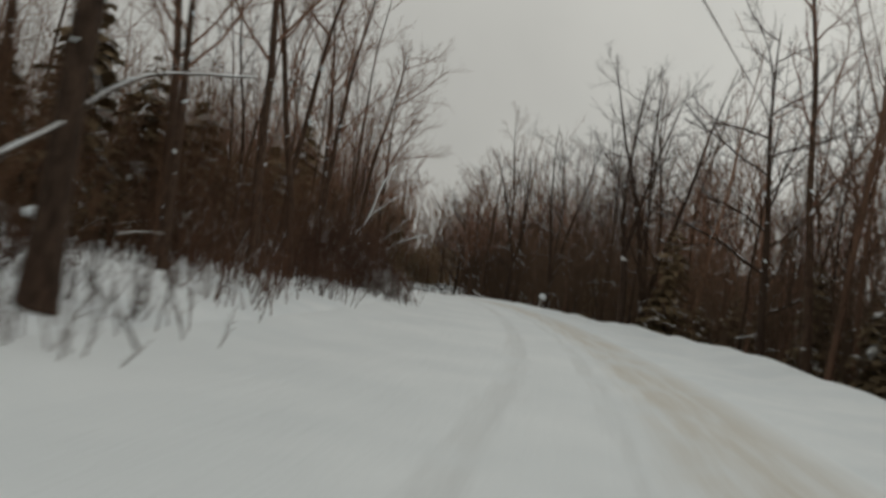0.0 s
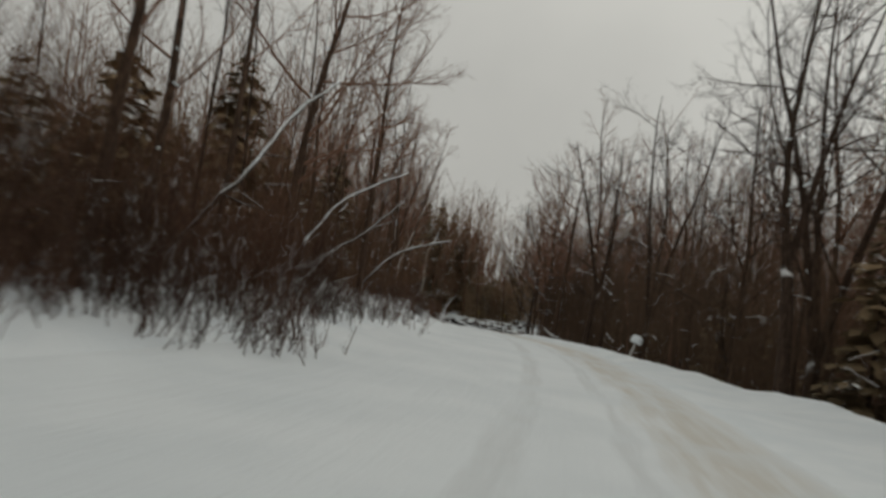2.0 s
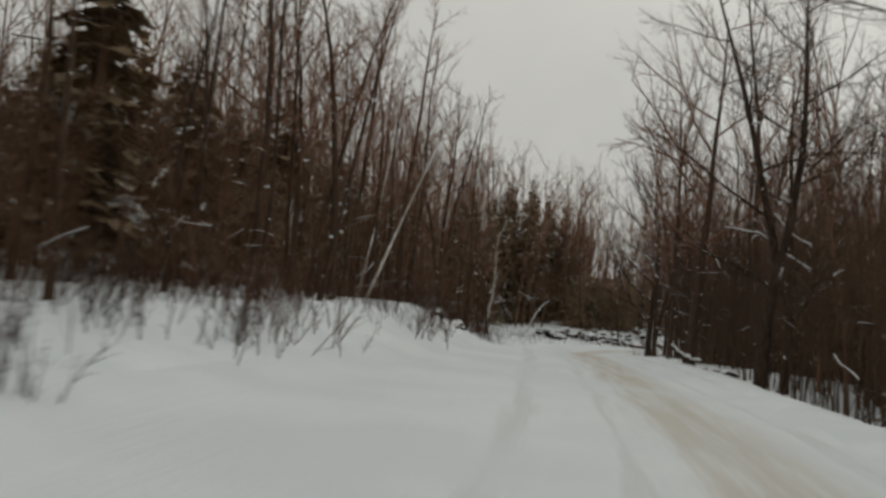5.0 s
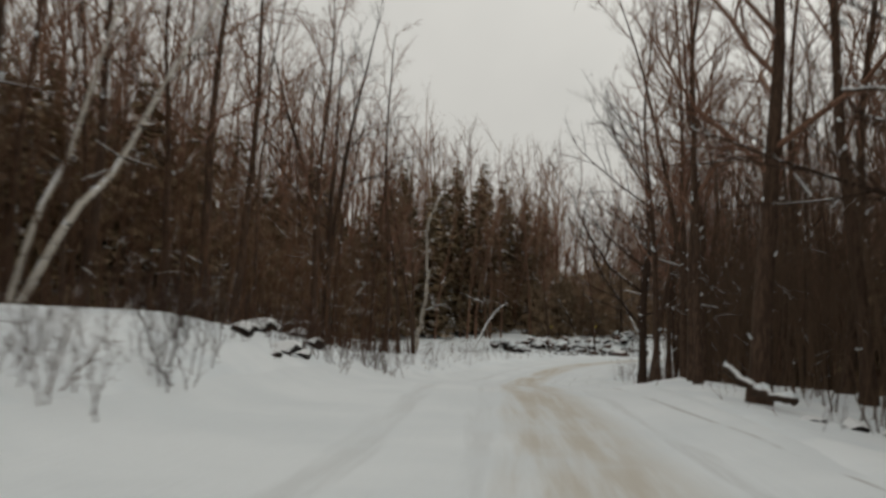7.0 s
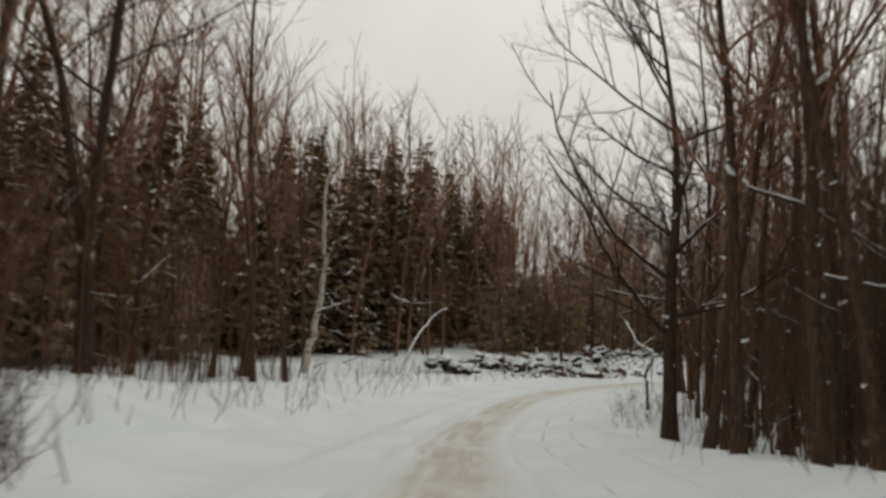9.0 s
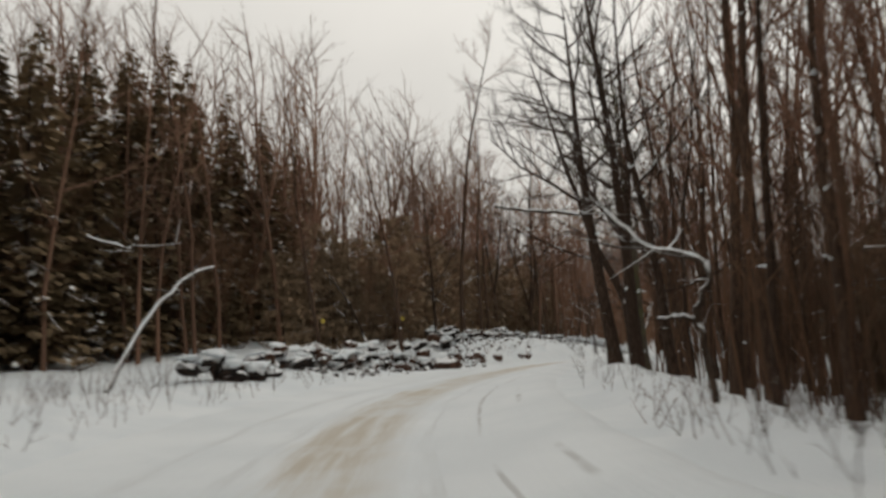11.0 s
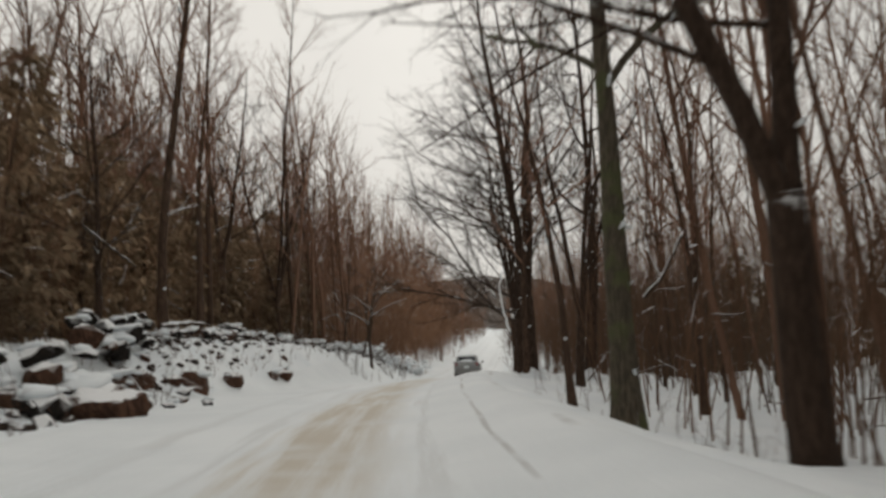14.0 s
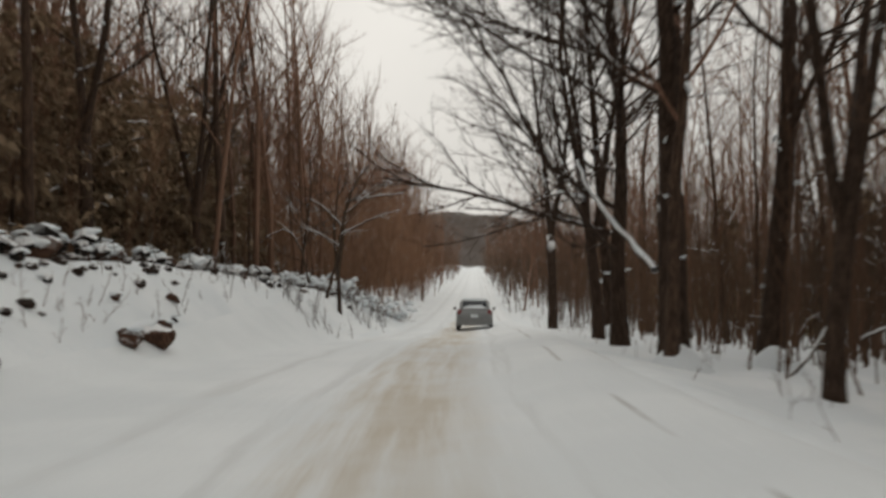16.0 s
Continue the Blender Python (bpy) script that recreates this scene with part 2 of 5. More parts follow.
way_x, way_z = smooth_curve(WAY_Y, WAY_X), smooth_curve(RISE_Y, RISE_Z)
bank_left = smooth_curve([-60, 0, 50, 80, 95, 113, 132, 146, 152, 158, 168, 180, 210, 400], [0.9, 0.9, 0.65, 1.4, 1.1, 1.1, 0.65, 1.0, 1.4, 1.9, 2.2, 2.2, 1.6, 1.0])
rise_left = smooth_curve([-60, 100, 125, 145, 160, 400], [0.035, 0.035, 0.09, 0.09, 0.05, 0.03])
foot_left = smooth_curve([-60, 140, 147, 154, 157.5, 165, 178, 200, 400], [5.2, 5.2, 5.6, 5.8, 4.9, 4.3, 3.4, 3.5, 4.0])
edge_right = smooth_curve([-60, 8, 28, 42, 50, 60, 78, 400], [6.8, 6.8, 8.6, 7.8, 5.6, 4.6, 4.0, 4.0])
fall_right = smooth_curve([-60, 0, 70, 84, 92, 105, 115, 125, 140, 200, 400], [0.5, 0.5, 0.42, 0.18, 0.05, 0.05, 0.14, 0.22, 0.12, 0.10, 0.02])
step_right = smooth_curve([-60, 75, 88, 98, 106, 113, 120, 130, 136, 143, 152, 158, 180, 400], [0, 0, -0.1, -0.5, -0.35, -0.3, -0.6, -0.6, -0.05, 0.4, 0.5, 0.15, 0, 0])


def way_turn(y):
    return np.arctan((way_x(y + 0.5) - way_x(y - 0.5)))


def soft(u):
    u = np.clip(u, 0, 1)
    return u * u * (3 - 2 * u)


def beside(x, y):
    """Metres to the right of the camera's line."""
    return (x - way_x(y)) * np.cos(way_turn(y))


def land(x, y):
    """Height of the ground."""
    d, x, y = beside(x, y), np.asarray(x, float), np.asarray(y, float)
    left, edge = soft((-d - foot_left(y)) / 3.4), edge_right(y)
    right = np.clip(d - edge, 0, 11)
    z = way_z(y) + bank_left(y) * left + rise_left(y) * np.clip(-d - 8.8, 0, 22) + 0.02 * np.clip(-d - 30, 0, 60)
    z = z + 0.24 * np.exp(-(((d - edge + 0.8) / 1.0) ** 2)) + 0.10 * np.exp(-(((d + 5.4) / 0.8) ** 2)) - fall_right(y) * right * soft(right / 3) - step_right(y) * soft((d - 3.2) / 1.8)
    rough = soft((np.abs(d + 1.3) - 3.9) / 3)
    bump = np.sin(x * 0.9 + 1.7 * np.sin(y * 0.43)) * np.sin(y * 0.77 + 1.3 * np.sin(x * 0.37)) * 0.10
    bump = bump + np.sin(x * 2.3 + y * 1.1) * np.sin(y * 2.9 - x * 0.7) * 0.035
    return z + bump * rough


def mesh_of(name, verts, faces, material, smooth=True):
    me = bpy.data.meshes.new(name)
    me.from_pydata(verts, [], faces)
    me.materials.append(material)
    if smooth:
        me.polygons.foreach_set("use_smooth", [True] * len(me.polygons))
    me.update()
    return me


def part(name, me, parent, label=""):
    ob = new(name, me)
    ob.parent = parent
    if label:
        ob["label"] = label
    return ob


def steps(*spans):
    return np.concatenate([np.arange(a, b, s) for a, b, s in spans])


def sheet(name, ds, ys, height, material, lane=None):
    """A sheet over the lanes ds and the ways ys."""
    yy, dd = np.meshgrid(ys, ds, indexing="ij")
    xx = way_x(yy) + dd / np.cos(way_turn(yy))
    zz = height(xx, yy, dd)
    n, k = yy.shape
    q = (np.arange(n - 1)[:, None] * k + np.arange(k - 1)).ravel()
    faces = np.stack([q, q + 1, q + k + 1, q + k], 1)
    me = mesh_of(name, np.stack([xx, yy, zz], -1).reshape(-1, 3).tolist(), faces.tolist(), material)
    if lane:
        uv = me.uv_layers.new(name="lane")
        u = np.stack([(dd - lane(yy)).ravel(), yy.ravel()], 1)
        uv.data.foreach_set("uv", u[faces.ravel()].astype(np.float32).ravel())
    return me


# middle of the sandy band, in metres right of the camera's line
sand_lane = smooth_curve([-60, 0, 35, 57, 68, 77, 86, 97, 110, 135, 149, 170, 400], [1.8, 1.8, 2.0, 1.6, 0.95, 0.6, 0.1, -0.3, -0.9, -0.8, -0.15, 0.0, 0.0])


def ground_height(x, y, d):
    z = land(x, y)
    z = np.where((d > -5.4) & (d < 3.0), z - 0.06, z)
    return np.where(np.abs(d) > 60, z + 0.00002 * (np.abs(d) - 60) ** 2, z)


def road_height(x, y, d):
    u = d - sand_lane(y)
    rut = sum(np.exp(-(((u - c) / w) ** 2)) for c, w in ((-1.25, 0.2), (0.25, 0.35), (1.3, 0.15), (-2.6, 0.25), (2.2, 0.2)))
    edge = soft((d + 5.7) / 0.6) * soft((3.3 - d) / 0.6)
    return land(x, y) - 0.03 * rut + 0.015 * np.sin(y * 1.7 + d * 3) * np.sin(d * 2.2 + y * 0.31) - 0.07 * (1 - edge)


ground = new("ground", sheet("ground", steps((-1500, -300, 150), (-300, -60, 20), (-60, -14, 1.5), (-14, -4, 0.4), (-4, 2.5, 1.0), (2.5, 9, 0.4), (9, 60, 1.5), (60, 300, 20), (300, 1501, 150)),
                             steps((-60, -10, 2.5), (-10, 195, 0.85), (195, 330, 3), (330, 2001, 40)), ground_height, M_SNOW))
tagged(ground, "snow-covered forest floor and roadside banks", "ground", kind="structure")
road = new("road", sheet("road", np.arange(-5.7, 3.31, 0.18), steps((-60, -5, 1), (-5, 200, 0.55), (200, 420, 2)), road_height, M_ROAD, sand_lane))
tagged(road, "snow-packed country road with sandy tyre tracks", "road", kind="structure")


# ---- trees ----
class Tubes:
    """Collects tapered tubes and twigs into one mesh."""

    def __init__(self):
        self.v, self.three, self.four, self.n = [], [], [], 0

    def tubes(self, lines, radii, sides):
        """Tubes along many lines of equally many points: lines (n, m, 3), radii (n, m)."""
        lines, radii = np.asarray(lines, float), np.asarray(radii, float)
        n, m = radii.shape
        ways = np.gradient(lines, axis=1)
        ways /= np.linalg.norm(ways, axis=2)[..., None] + 1e-9
        ref = np.where(np.abs(ways[:, :1, :1]) < 0.8, np.array([1.0, 0, 0]), np.array([0, 1.0, 0]))
        a = np.cross(ways, ref)
        a /= np.linalg.norm(a, axis=2)[..., None] + 1e-9
        b = np.cross(ways, a)
        ang = np.arange(sides) * 2 * np.pi / sides
        ring = a[:, :, None] * np.cos(ang)[:, None] + b[:, :, None] * np.sin(ang)[:, None]
        self.v.append((lines[:, :, None] + ring * radii[:, :, None, None]).reshape(-1, 3))
        at = self.n + (np.arange(n) * m * sides)[:, None, None] + (np.arange(m - 1) * sides)[None, :, None]
        j, k = np.arange(sides), (np.arange(sides) + 1) % sides
        self.four.append(np.stack([at + j, at + k, at + sides + k, at + sides + j], -1).reshape(-1, 4))
        tip = self.n + (np.arange(n) * m * sides + (m - 1) * sides)[:, None]
        for i in range(1, sides - 1):
            self.three.append(np.concatenate([tip, tip + i, tip + i + 1], 1))
        self.n += n * m * sides

    def tube(self, pts, radii, sides):
        self.tubes(np.asarray(pts, float)[None], np.asarray(radii, float)[None], sides)

    def quad(self, pts):
        self.v.append(np.asarray(pts, float))
        self.four.append(np.arange(self.n, self.n + 4)[None])
        self.n += 4

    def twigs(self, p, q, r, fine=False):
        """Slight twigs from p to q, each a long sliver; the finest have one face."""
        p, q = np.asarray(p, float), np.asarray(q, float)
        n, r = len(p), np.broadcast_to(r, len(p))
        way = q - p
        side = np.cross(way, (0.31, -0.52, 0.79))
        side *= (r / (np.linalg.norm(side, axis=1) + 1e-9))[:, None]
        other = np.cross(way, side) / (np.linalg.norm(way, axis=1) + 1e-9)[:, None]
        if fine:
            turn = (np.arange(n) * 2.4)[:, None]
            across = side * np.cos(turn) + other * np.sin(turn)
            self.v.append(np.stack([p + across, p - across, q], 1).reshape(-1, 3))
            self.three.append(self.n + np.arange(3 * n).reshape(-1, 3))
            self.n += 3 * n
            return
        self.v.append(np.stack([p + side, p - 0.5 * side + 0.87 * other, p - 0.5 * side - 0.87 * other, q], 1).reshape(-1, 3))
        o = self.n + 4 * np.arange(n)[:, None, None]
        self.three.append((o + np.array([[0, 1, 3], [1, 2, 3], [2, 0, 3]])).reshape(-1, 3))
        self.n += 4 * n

    def twig(self, p, q, r):
        self.twigs(np.asarray(p, float)[None], np.asarray(q, float)[None], r)

    def mesh(self, name, material, smooth=True):
        me = bpy.data.meshes.new(name)
        me.materials.append(material)
        if not self.n:
            return me
        three = np.concatenate(self.three) if self.three else np.zeros((0, 3), int)
        four = np.concatenate(self.four) if self.four else np.zeros((0, 4), int)
        loops = np.concatenate([three.ravel(), four.ravel()]).astype(np.int32)
        starts = np.concatenate([3 * np.arange(len(three)), 3 * len(three) + 4 * np.arange(len(four))]).astype(np.int32)
        me.vertices.add(self.n)
        me.vertices.foreach_set("co", np.concatenate(self.v).astype(np.float32).ravel())
        me.loops.add(len(loops))
        me.loops.foreach_set("vertex_index", loops)
        me.polygons.add(len(starts))
        me.polygons.foreach_set("loop_start", starts)
        me.update(calc_edges=True)
        me.polygons.foreach_set("use_smooth", np.full(len(starts), smooth))
        return me


def unit(v):
    return v / (np.linalg.norm(v) + 1e-9)


def units(v):
    return v / (np.linalg.norm(v, axis=-1, keepdims=True) + 1e-9)


def stem(rng, p, way, length, n, wander, lift):
    """Points of a wandering stem that bends upwards by lift."""
    pts, way = [np.array(p, float)], unit(np.array(way, float))
    for _ in range(n):
        way = unit(way + rng.normal(0, wander, 3) + np.array([0, 0, lift]))
        pts.append(pts[-1] + way * length / n)
    return np.array(pts)


def stems(rng, p, way, length, n, wander, lift):
    """Many wandering stems at once: p, way (k, 3), length (k)."""
    pts, way = [np.asarray(p, float)], units(np.asarray(way, float))
    for _ in range(n):
        way = units(way + rng.normal(0, wander, way.shape) + np.array([0, 0, lift]))
        pts.append(pts[-1] + way * (np.asarray(length) / n)[:, None])
    return np.stack(pts, 1)


def along(pts, u):
    k = min(int(u * (len(pts) - 1)), len(pts) - 2)
    f = u * (len(pts) - 1) - k
    return pts[k] * (1 - f) + pts[k + 1] * f, unit(pts[k + 1] - pts[k])


def ramify(rng, tubes, lines, length, r, plan):
    """Twigs on twigs: each line bears kids, which bear kids of their own by the rest of the plan."""
    if not plan:
        return
    kids, lo, spread, share, n, sides, wander, lift, thick = plan[0]
    k, m = lines.shape[0], lines.shape[1]
    u = lo + (0.99 - lo) * (np.arange(kids)[None] + rng.random((k, kids))) / kids
    at = np.minimum((u * (m - 1)).astype(int), m - 2)
    f = (u * (m - 1) - at)[..., None]
    row = np.arange(k)[:, None]
    p0, p1 = lines[row, at], lines[row, at + 1]
    q, w = (p0 * (1 - f) + p1 * f).reshape(-1, 3), units(p1 - p0).reshape(-1, 3)
    side = units(np.cross(w, rng.normal(0, 1, w.shape)))
    away = rng.uniform(*spread, len(q))[:, None]
    u = u.ravel()
    size = np.repeat(length, kids) * rng.uniform(*share, len(q)) * (1.15 - 0.55 * u)
    rad = np.maximum(np.repeat(r, kids) * (thick - 0.4 * thick * u), 0.0045)
    pts = stems(rng, q, w * np.cos(away) + side * np.sin(away), size, n, wander, lift)
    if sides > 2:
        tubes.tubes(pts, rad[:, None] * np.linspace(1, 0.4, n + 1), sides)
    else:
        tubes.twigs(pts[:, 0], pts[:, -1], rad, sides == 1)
    ramify(rng, tubes, pts, size, rad, plan[1:])


# kids, from where, angles, lengths, pieces, sides (2: sliver, 1: finest), wander, lift, girth
FULL = [(8, 0.15, (0.35, 0.8), (0.35, 0.62), 4, 3, 0.13, 0.06, 0.52), (6, 0.1, (0.35, 0.8), (0.35, 0.6), 1, 2, 0.10, 0.06, 0.5), (4, 0.1, (0.3, 0.75), (0.3, 0.55), 1, 1, 0.1, 0.05, 0.65)]
LIGHT = [(5, 0.15, (0.35, 0.75), (0.35, 0.6), 2, 3, 0.14, 0.06, 0.55), (5, 0.1, (0.35, 0.8), (0.35, 0.6), 1, 1, 0.1, 0.06, 0.55), (3, 0.1, (0.3, 0.75), (0.3, 0.55), 1, 1, 0.1, 0.05, 0.7)]
FINE = [(6, 0.12, (0.35, 0.75), (0.4, 0.65), 1, 2, 0.12, 0.06, 0.55), (5, 0.1, (0.35, 0.8), (0.35, 0.6), 1, 1, 0.1, 0.06, 0.6), (3, 0.1, (0.3, 0.75), (0.35, 0.6), 1, 1, 0.1, 0.05, 0.75)]
DENSE = [(10, 0.12, (0.35, 0.85), (0.35, 0.62), 4, 3, 0.13, 0.05, 0.5), (8, 0.1, (0.35, 0.85), (0.35, 0.6), 1, 2, 0.10, 0.05, 0.5), (5, 0.1, (0.3, 0.8), (0.3, 0.55), 1, 1, 0.1, 0.04, 0.65)]
SPARE = [(4, 0.12, (0.35, 0.75), (0.4, 0.65), 1, 1, 0.12, 0.06, 0.5), (4, 0.1, (0.3, 0.75), (0.35, 0.6), 1, 1, 0.1, 0.05, 0.6)]


def tree_kind(name, seed, height, r, clear, limbs, reach, plan, bark, label, steep=(0.5, 1.0), lean=0.0, forks=1, bias=None, sway=0.05, top=0.75):
    """A bare tree: tapered trunk or forked stems, limbs and twigs. Stands at the origin."""
    rng = np.random.default_rng(seed)
    root = new(name)
    trunk, crown = Tubes(), Tubes()
    boles = []
    way = np.array([lean, 0, 1.0])
    if forks == 1:
        pts = stem(rng, (0, 0, -0.4), way, height, 12, sway, 0.03)
        rad = r * (1 - np.linspace(0, 1, 13) ** 0.9 * 0.9)
        rad[0] *= 1.35
        trunk.tube(pts, rad, 10)
        boles.append((pts, r, clear, limbs))
    else:
        h0 = height * rng.uniform(0.18, 0.3)
        base = stem(rng, (0, 0, -0.4), way, h0 + 0.4, 4, 0.03, 0.02)
        trunk.tube(base, r * np.array([1.4, 1.1, 1.0, 0.97, 0.95]), 10)
        turn0 = rng.random() * 6.28
        for k in range(forks):
            a = turn0 + k * 6.28 / forks
            w = np.array([np.cos(a) * 0.28 + lean, np.sin(a) * 0.28, 1.0])
            pts = stem(rng, base[-1] - (0, 0, 0.25), w, height - h0, 9, 0.06, 0.06)
            trunk.tube(pts, r * 0.72 * (1 - np.linspace(0, 1, 10) * 0.88), 8)
            boles.append((pts, r * 0.7, 0.15, limbs // forks + 1))
    for pts, rr, lo, count in boles:
        turn = rng.random() * 6.28
        start, ways, size, girth = [], [], [], []
        for i in range(count):
            u = lo + (0.99 - lo) * (i + 0.6 * rng.random()) / count
            q, w = along(pts, min(u, 0.99))
            turn += 2.4 + rng.normal(0, 0.35)
            side = np.array([np.cos(turn), np.sin(turn), 0.0])
            if bias is not None and rng.random() < 0.55:
                side = unit(np.array([bias[0], bias[1], 0]) + 0.6 * side)
            up = rng.uniform(*steep)
            start.append(q), ways.append(side * np.cos(up) + np.array([0, 0, 1]) * np.sin(up))
            size.append(reach * rng.uniform(0.6, 1.1) * (1.15 - top * u))
            girth.append(rr * 0.36 * (1.1 - 0.7 * u))
        girth, size = np.array(girth), np.array(size)
        arms = stems(rng, start, ways, size, 6, 0.11, 0.05)
        crown.tubes(arms, girth[:, None] * np.linspace(1, 0.3, 7), 5 if plan in (FULL, DENSE) else 3)
        ramify(rng, crown, arms, size, girth, plan)
    white = Tubes()
    for k in range(12 if plan is FULL else 6):
        pts = boles[k % len(boles)][0]
        q, w = along(pts, rng.uniform(0.08, 0.6))
        size = rng.uniform(0.3, 1.0) ** 1.5 * min(r * 0.7, 0.10)
        white.tube(stem(rng, q + unit(rng.normal(0, 1, 3) * (1, 1, 0)) * r * 0.75, rng.normal(0, 1, 3) * (1, 1, 0.8), size * 3.2, 4, 0.5, 0), (size * 0.15, size * rng.uniform(0.4, 0.8), size * rng.uniform(0.2, 0.6), size * rng.uniform(0.3, 0.6), size * 0.1), 6)
    part("trunk", trunk.mesh("trunk", bark), root)
    part("crown", crown.mesh("crown", M_TWIG if bark is M_BARK else bark), root)
    tagged(part("snow", white.mesh("snow", M_SNOW), root, "clumps of snow caught on the bark"), kind="stuff")
    return tagged(root, label, "tree")


def spruce_kind(seed, height, wide, label, low=0.08):
    rng = np.random.default_rng(seed)
    root = new("spruce_tree")
    trunk, crown = Tubes(), Tubes()
    pts = stem(rng, (0, 0, -0.4), (0, 0, 1), height, 8, 0.01, 0.02)
    trunk.tube(pts, 0.012 * height * (1 - np.linspace(0, 1, 9) * 0.93), 7)
    levels = int(height * 2.3)
    for i in range(levels):
        u = low + (0.99 - low) * (i + rng.random() * 0.6) / levels
        q, _ = along(pts, min(u, 0.99))
        reach = wide * (1 - u) ** 0.85 * rng.uniform(0.75, 1.1) + 0.15
        for _ in range(6 if u < 0.8 else 5):
            a = rng.random() * 6.28
            out = np.array([np.cos(a), np.sin(a), 0])
            length = reach * rng.uniform(0.75, 1.1)
            s = [q, q + out * length * 0.5 + (0, 0, -0.16 * length), q + out * length + (0, 0, -0.20 * length)]
            crown.twig(s[0], s[2], 0.018)
            across = np.array([-out[1], out[0], 0])
            for j in range(max(4, int(length * 4))):
                v = 0.12 + 0.86 * rng.random()
                c, w = along(np.array(s), v)
                size = (0.55 * (1.15 - v) + 0.30) * rng.uniform(0.8, 1.45) * min(1, length)
                way = unit(out * 0.7 + across * rng.uniform(-1, 1))
                sag = np.array([0, 0, -rng.uniform(0.15, 0.75) * size])
                thick = np.cross(way, (0, 0, 1)) * size * 0.42 + np.array([0, 0, rng.uniform(-0.1, 0.1) * size])
                crown.quad([c, c + way * size * 0.5 + thick + sag * 0.4, c + way * size + sag, c + way * size * 0.5 - thick + sag * 0.5])
    part("trunk", trunk.mesh("trunk", M_DARK), root)
    part("crown", crown.mesh("crown", M_NEEDLE, False), root, "dark green drooping needles dusted with snow")
    return tagged(root, label, "tree")


def hemlock_kind(seed, height, wide, label):
    """A bushy young conifer: soft drooping sprays down to the ground and a blunt, uneven top."""
    rng = np.random.default_rng(seed)
    root = new("hemlock_tree")
    trunk, crown = Tubes(), Tubes()
    pts = stem(rng, (0, 0, -0.4), (0, 0, 1), height, 8, 0.03, 0.02)
    trunk.tube(pts, 0.011 * height * (1 - np.linspace(0, 1, 9) * 0.93), 7)
    for i in range(int(height * 13)):
        u = 0.06 + 0.93 * rng.random()
        q, _ = along(pts, u)
        a = rng.random() * 6.28
        out = np.array([np.cos(a), np.sin(a), 0])
        length = wide * (1 - u) ** 0.5 * rng.uniform(0.55, 1.2) + 0.2
        tip = q + out * length + (0, 0, length * rng.uniform(-0.25, 0.2))
        crown.twig(q, tip, 0.014)
        for _ in range(12):
            c = q + (tip - q) * (0.25 + 0.75 * rng.random())
            way = unit(out * 0.6 + rng.normal(0, 0.6, 3))
            size = rng.uniform(0.18, 0.42)
            flat = unit(np.cross(way, rng.normal(0, 0.5, 3) + (0, 0, 1))) * size * 0.24
            sag = np.array([0, 0, -0.35 * size])
            crown.quad([c, c + way * size * 0.5 + flat, c + way * size + sag, c + way * size * 0.5 - flat])
    part("trunk", trunk.mesh("trunk", M_DARK), root)
    part("crown", crown.mesh("crown", M_HEMLOCK, False), root, "soft dark brownish green sprays")
    return tagged(root, label, "tree")


BARE = "bare deciduous tree with grey-brown bark in snowy woods"
TALL = [tree_kind("bare_tree", 10 + i, 15 + i, 0.15, 0.32, 14, 4.6, FULL, M_BARK, BARE, (0.6, 1.15)) for i in range(4)]
DEEP = [tree_kind("bare_tree", 20 + i, 15 + i, 0.15, 0.32, 14, 4.6, LIGHT, M_BARK, BARE, (0.6, 1.15)) for i in range(3)]
WIDE = [tree_kind("bare_tree", 30 + i, 14.5 + i, 0.20, 0.22, 15, 6.0, FULL, M_DARK, "spreading bare hardwood tree beside the snowy road", (0.25, 0.85), forks=(1, 2, 3)[i]) for i in range(3)]
THIN = [tree_kind("bare_tree", 50 + i, 12 + 1.3 * i, 0.075, 0.33, 11, 3.4, FINE, (M_BARK, M_DARK)[i % 2], "slender young bare tree in dense woods", (0.6, 1.15)) for i in range(4)]
SPRUCE = [spruce_kind(70 + i, 17.5 + 1.6 * i, 3.2 + 0.3 * i, "tall dark green spruce tree at the edge of the woods") for i in range(3)]
SMALL_SPRUCE = [spruce_kind(80 + i, 8.0 + 2.6 * i, 2.5 + 0.3 * i, "young dark conifer in the woods", 0.16) for i in range(2)]
HEMLOCK = [hemlock_kind(90 + i, 6.6 + 0.9 * i, 2.0 + 0.15 * i, "bushy dark young hemlock among bare trees") for i in range(3)]
PATTERNS = HEMLOCK + TALL + DEEP + WIDE + THIN + SPRUCE + SMALL_SPRUCE
taken = []


def stand(x, y, lean=(0, 0), turn=0.0, sink=0.0):
    """A pose on the ground at x, y, leaning by so many metres a metre."""
    return pose(x, y, float(land(x, y)) - sink, -math.degrees(math.atan(lean[1])), math.degrees(math.atan(lean[0])), 0) @ pose(0, 0, 0, 0, 0, turn)


def plant(pattern, x, y, size=1.0, turn=None, lean=(0, 0), sink=0.0, group=""):
    """A copy of a tree at x, y on the ground."""
    turn = rnd.random() * 360 if turn is None else turn
    ob = copy_thing(pattern, stand(x, y, lean, turn, sink) @ Matrix.Scale(size, 4))
    taken.append((x, y))
    if group:
        ob["group"] = group
    return ob


rnd = random.Random(7)


def free(x, y, gap):
    return not clearing(y, float(beside(x, y))) and all((x - a) ** 2 + (y - b) ** 2 > gap * gap for a, b in taken)


def clearing(y, d):
    """The open snow behind the stone wall."""
    return (y > 116) & (y < 152) & (d < -5.5) & (d > -16.5)


def across(y, d):
    """The x at d metres right of the camera's line."""
    return float(way_x(y) + d / math.cos(float(way_turn(y))))


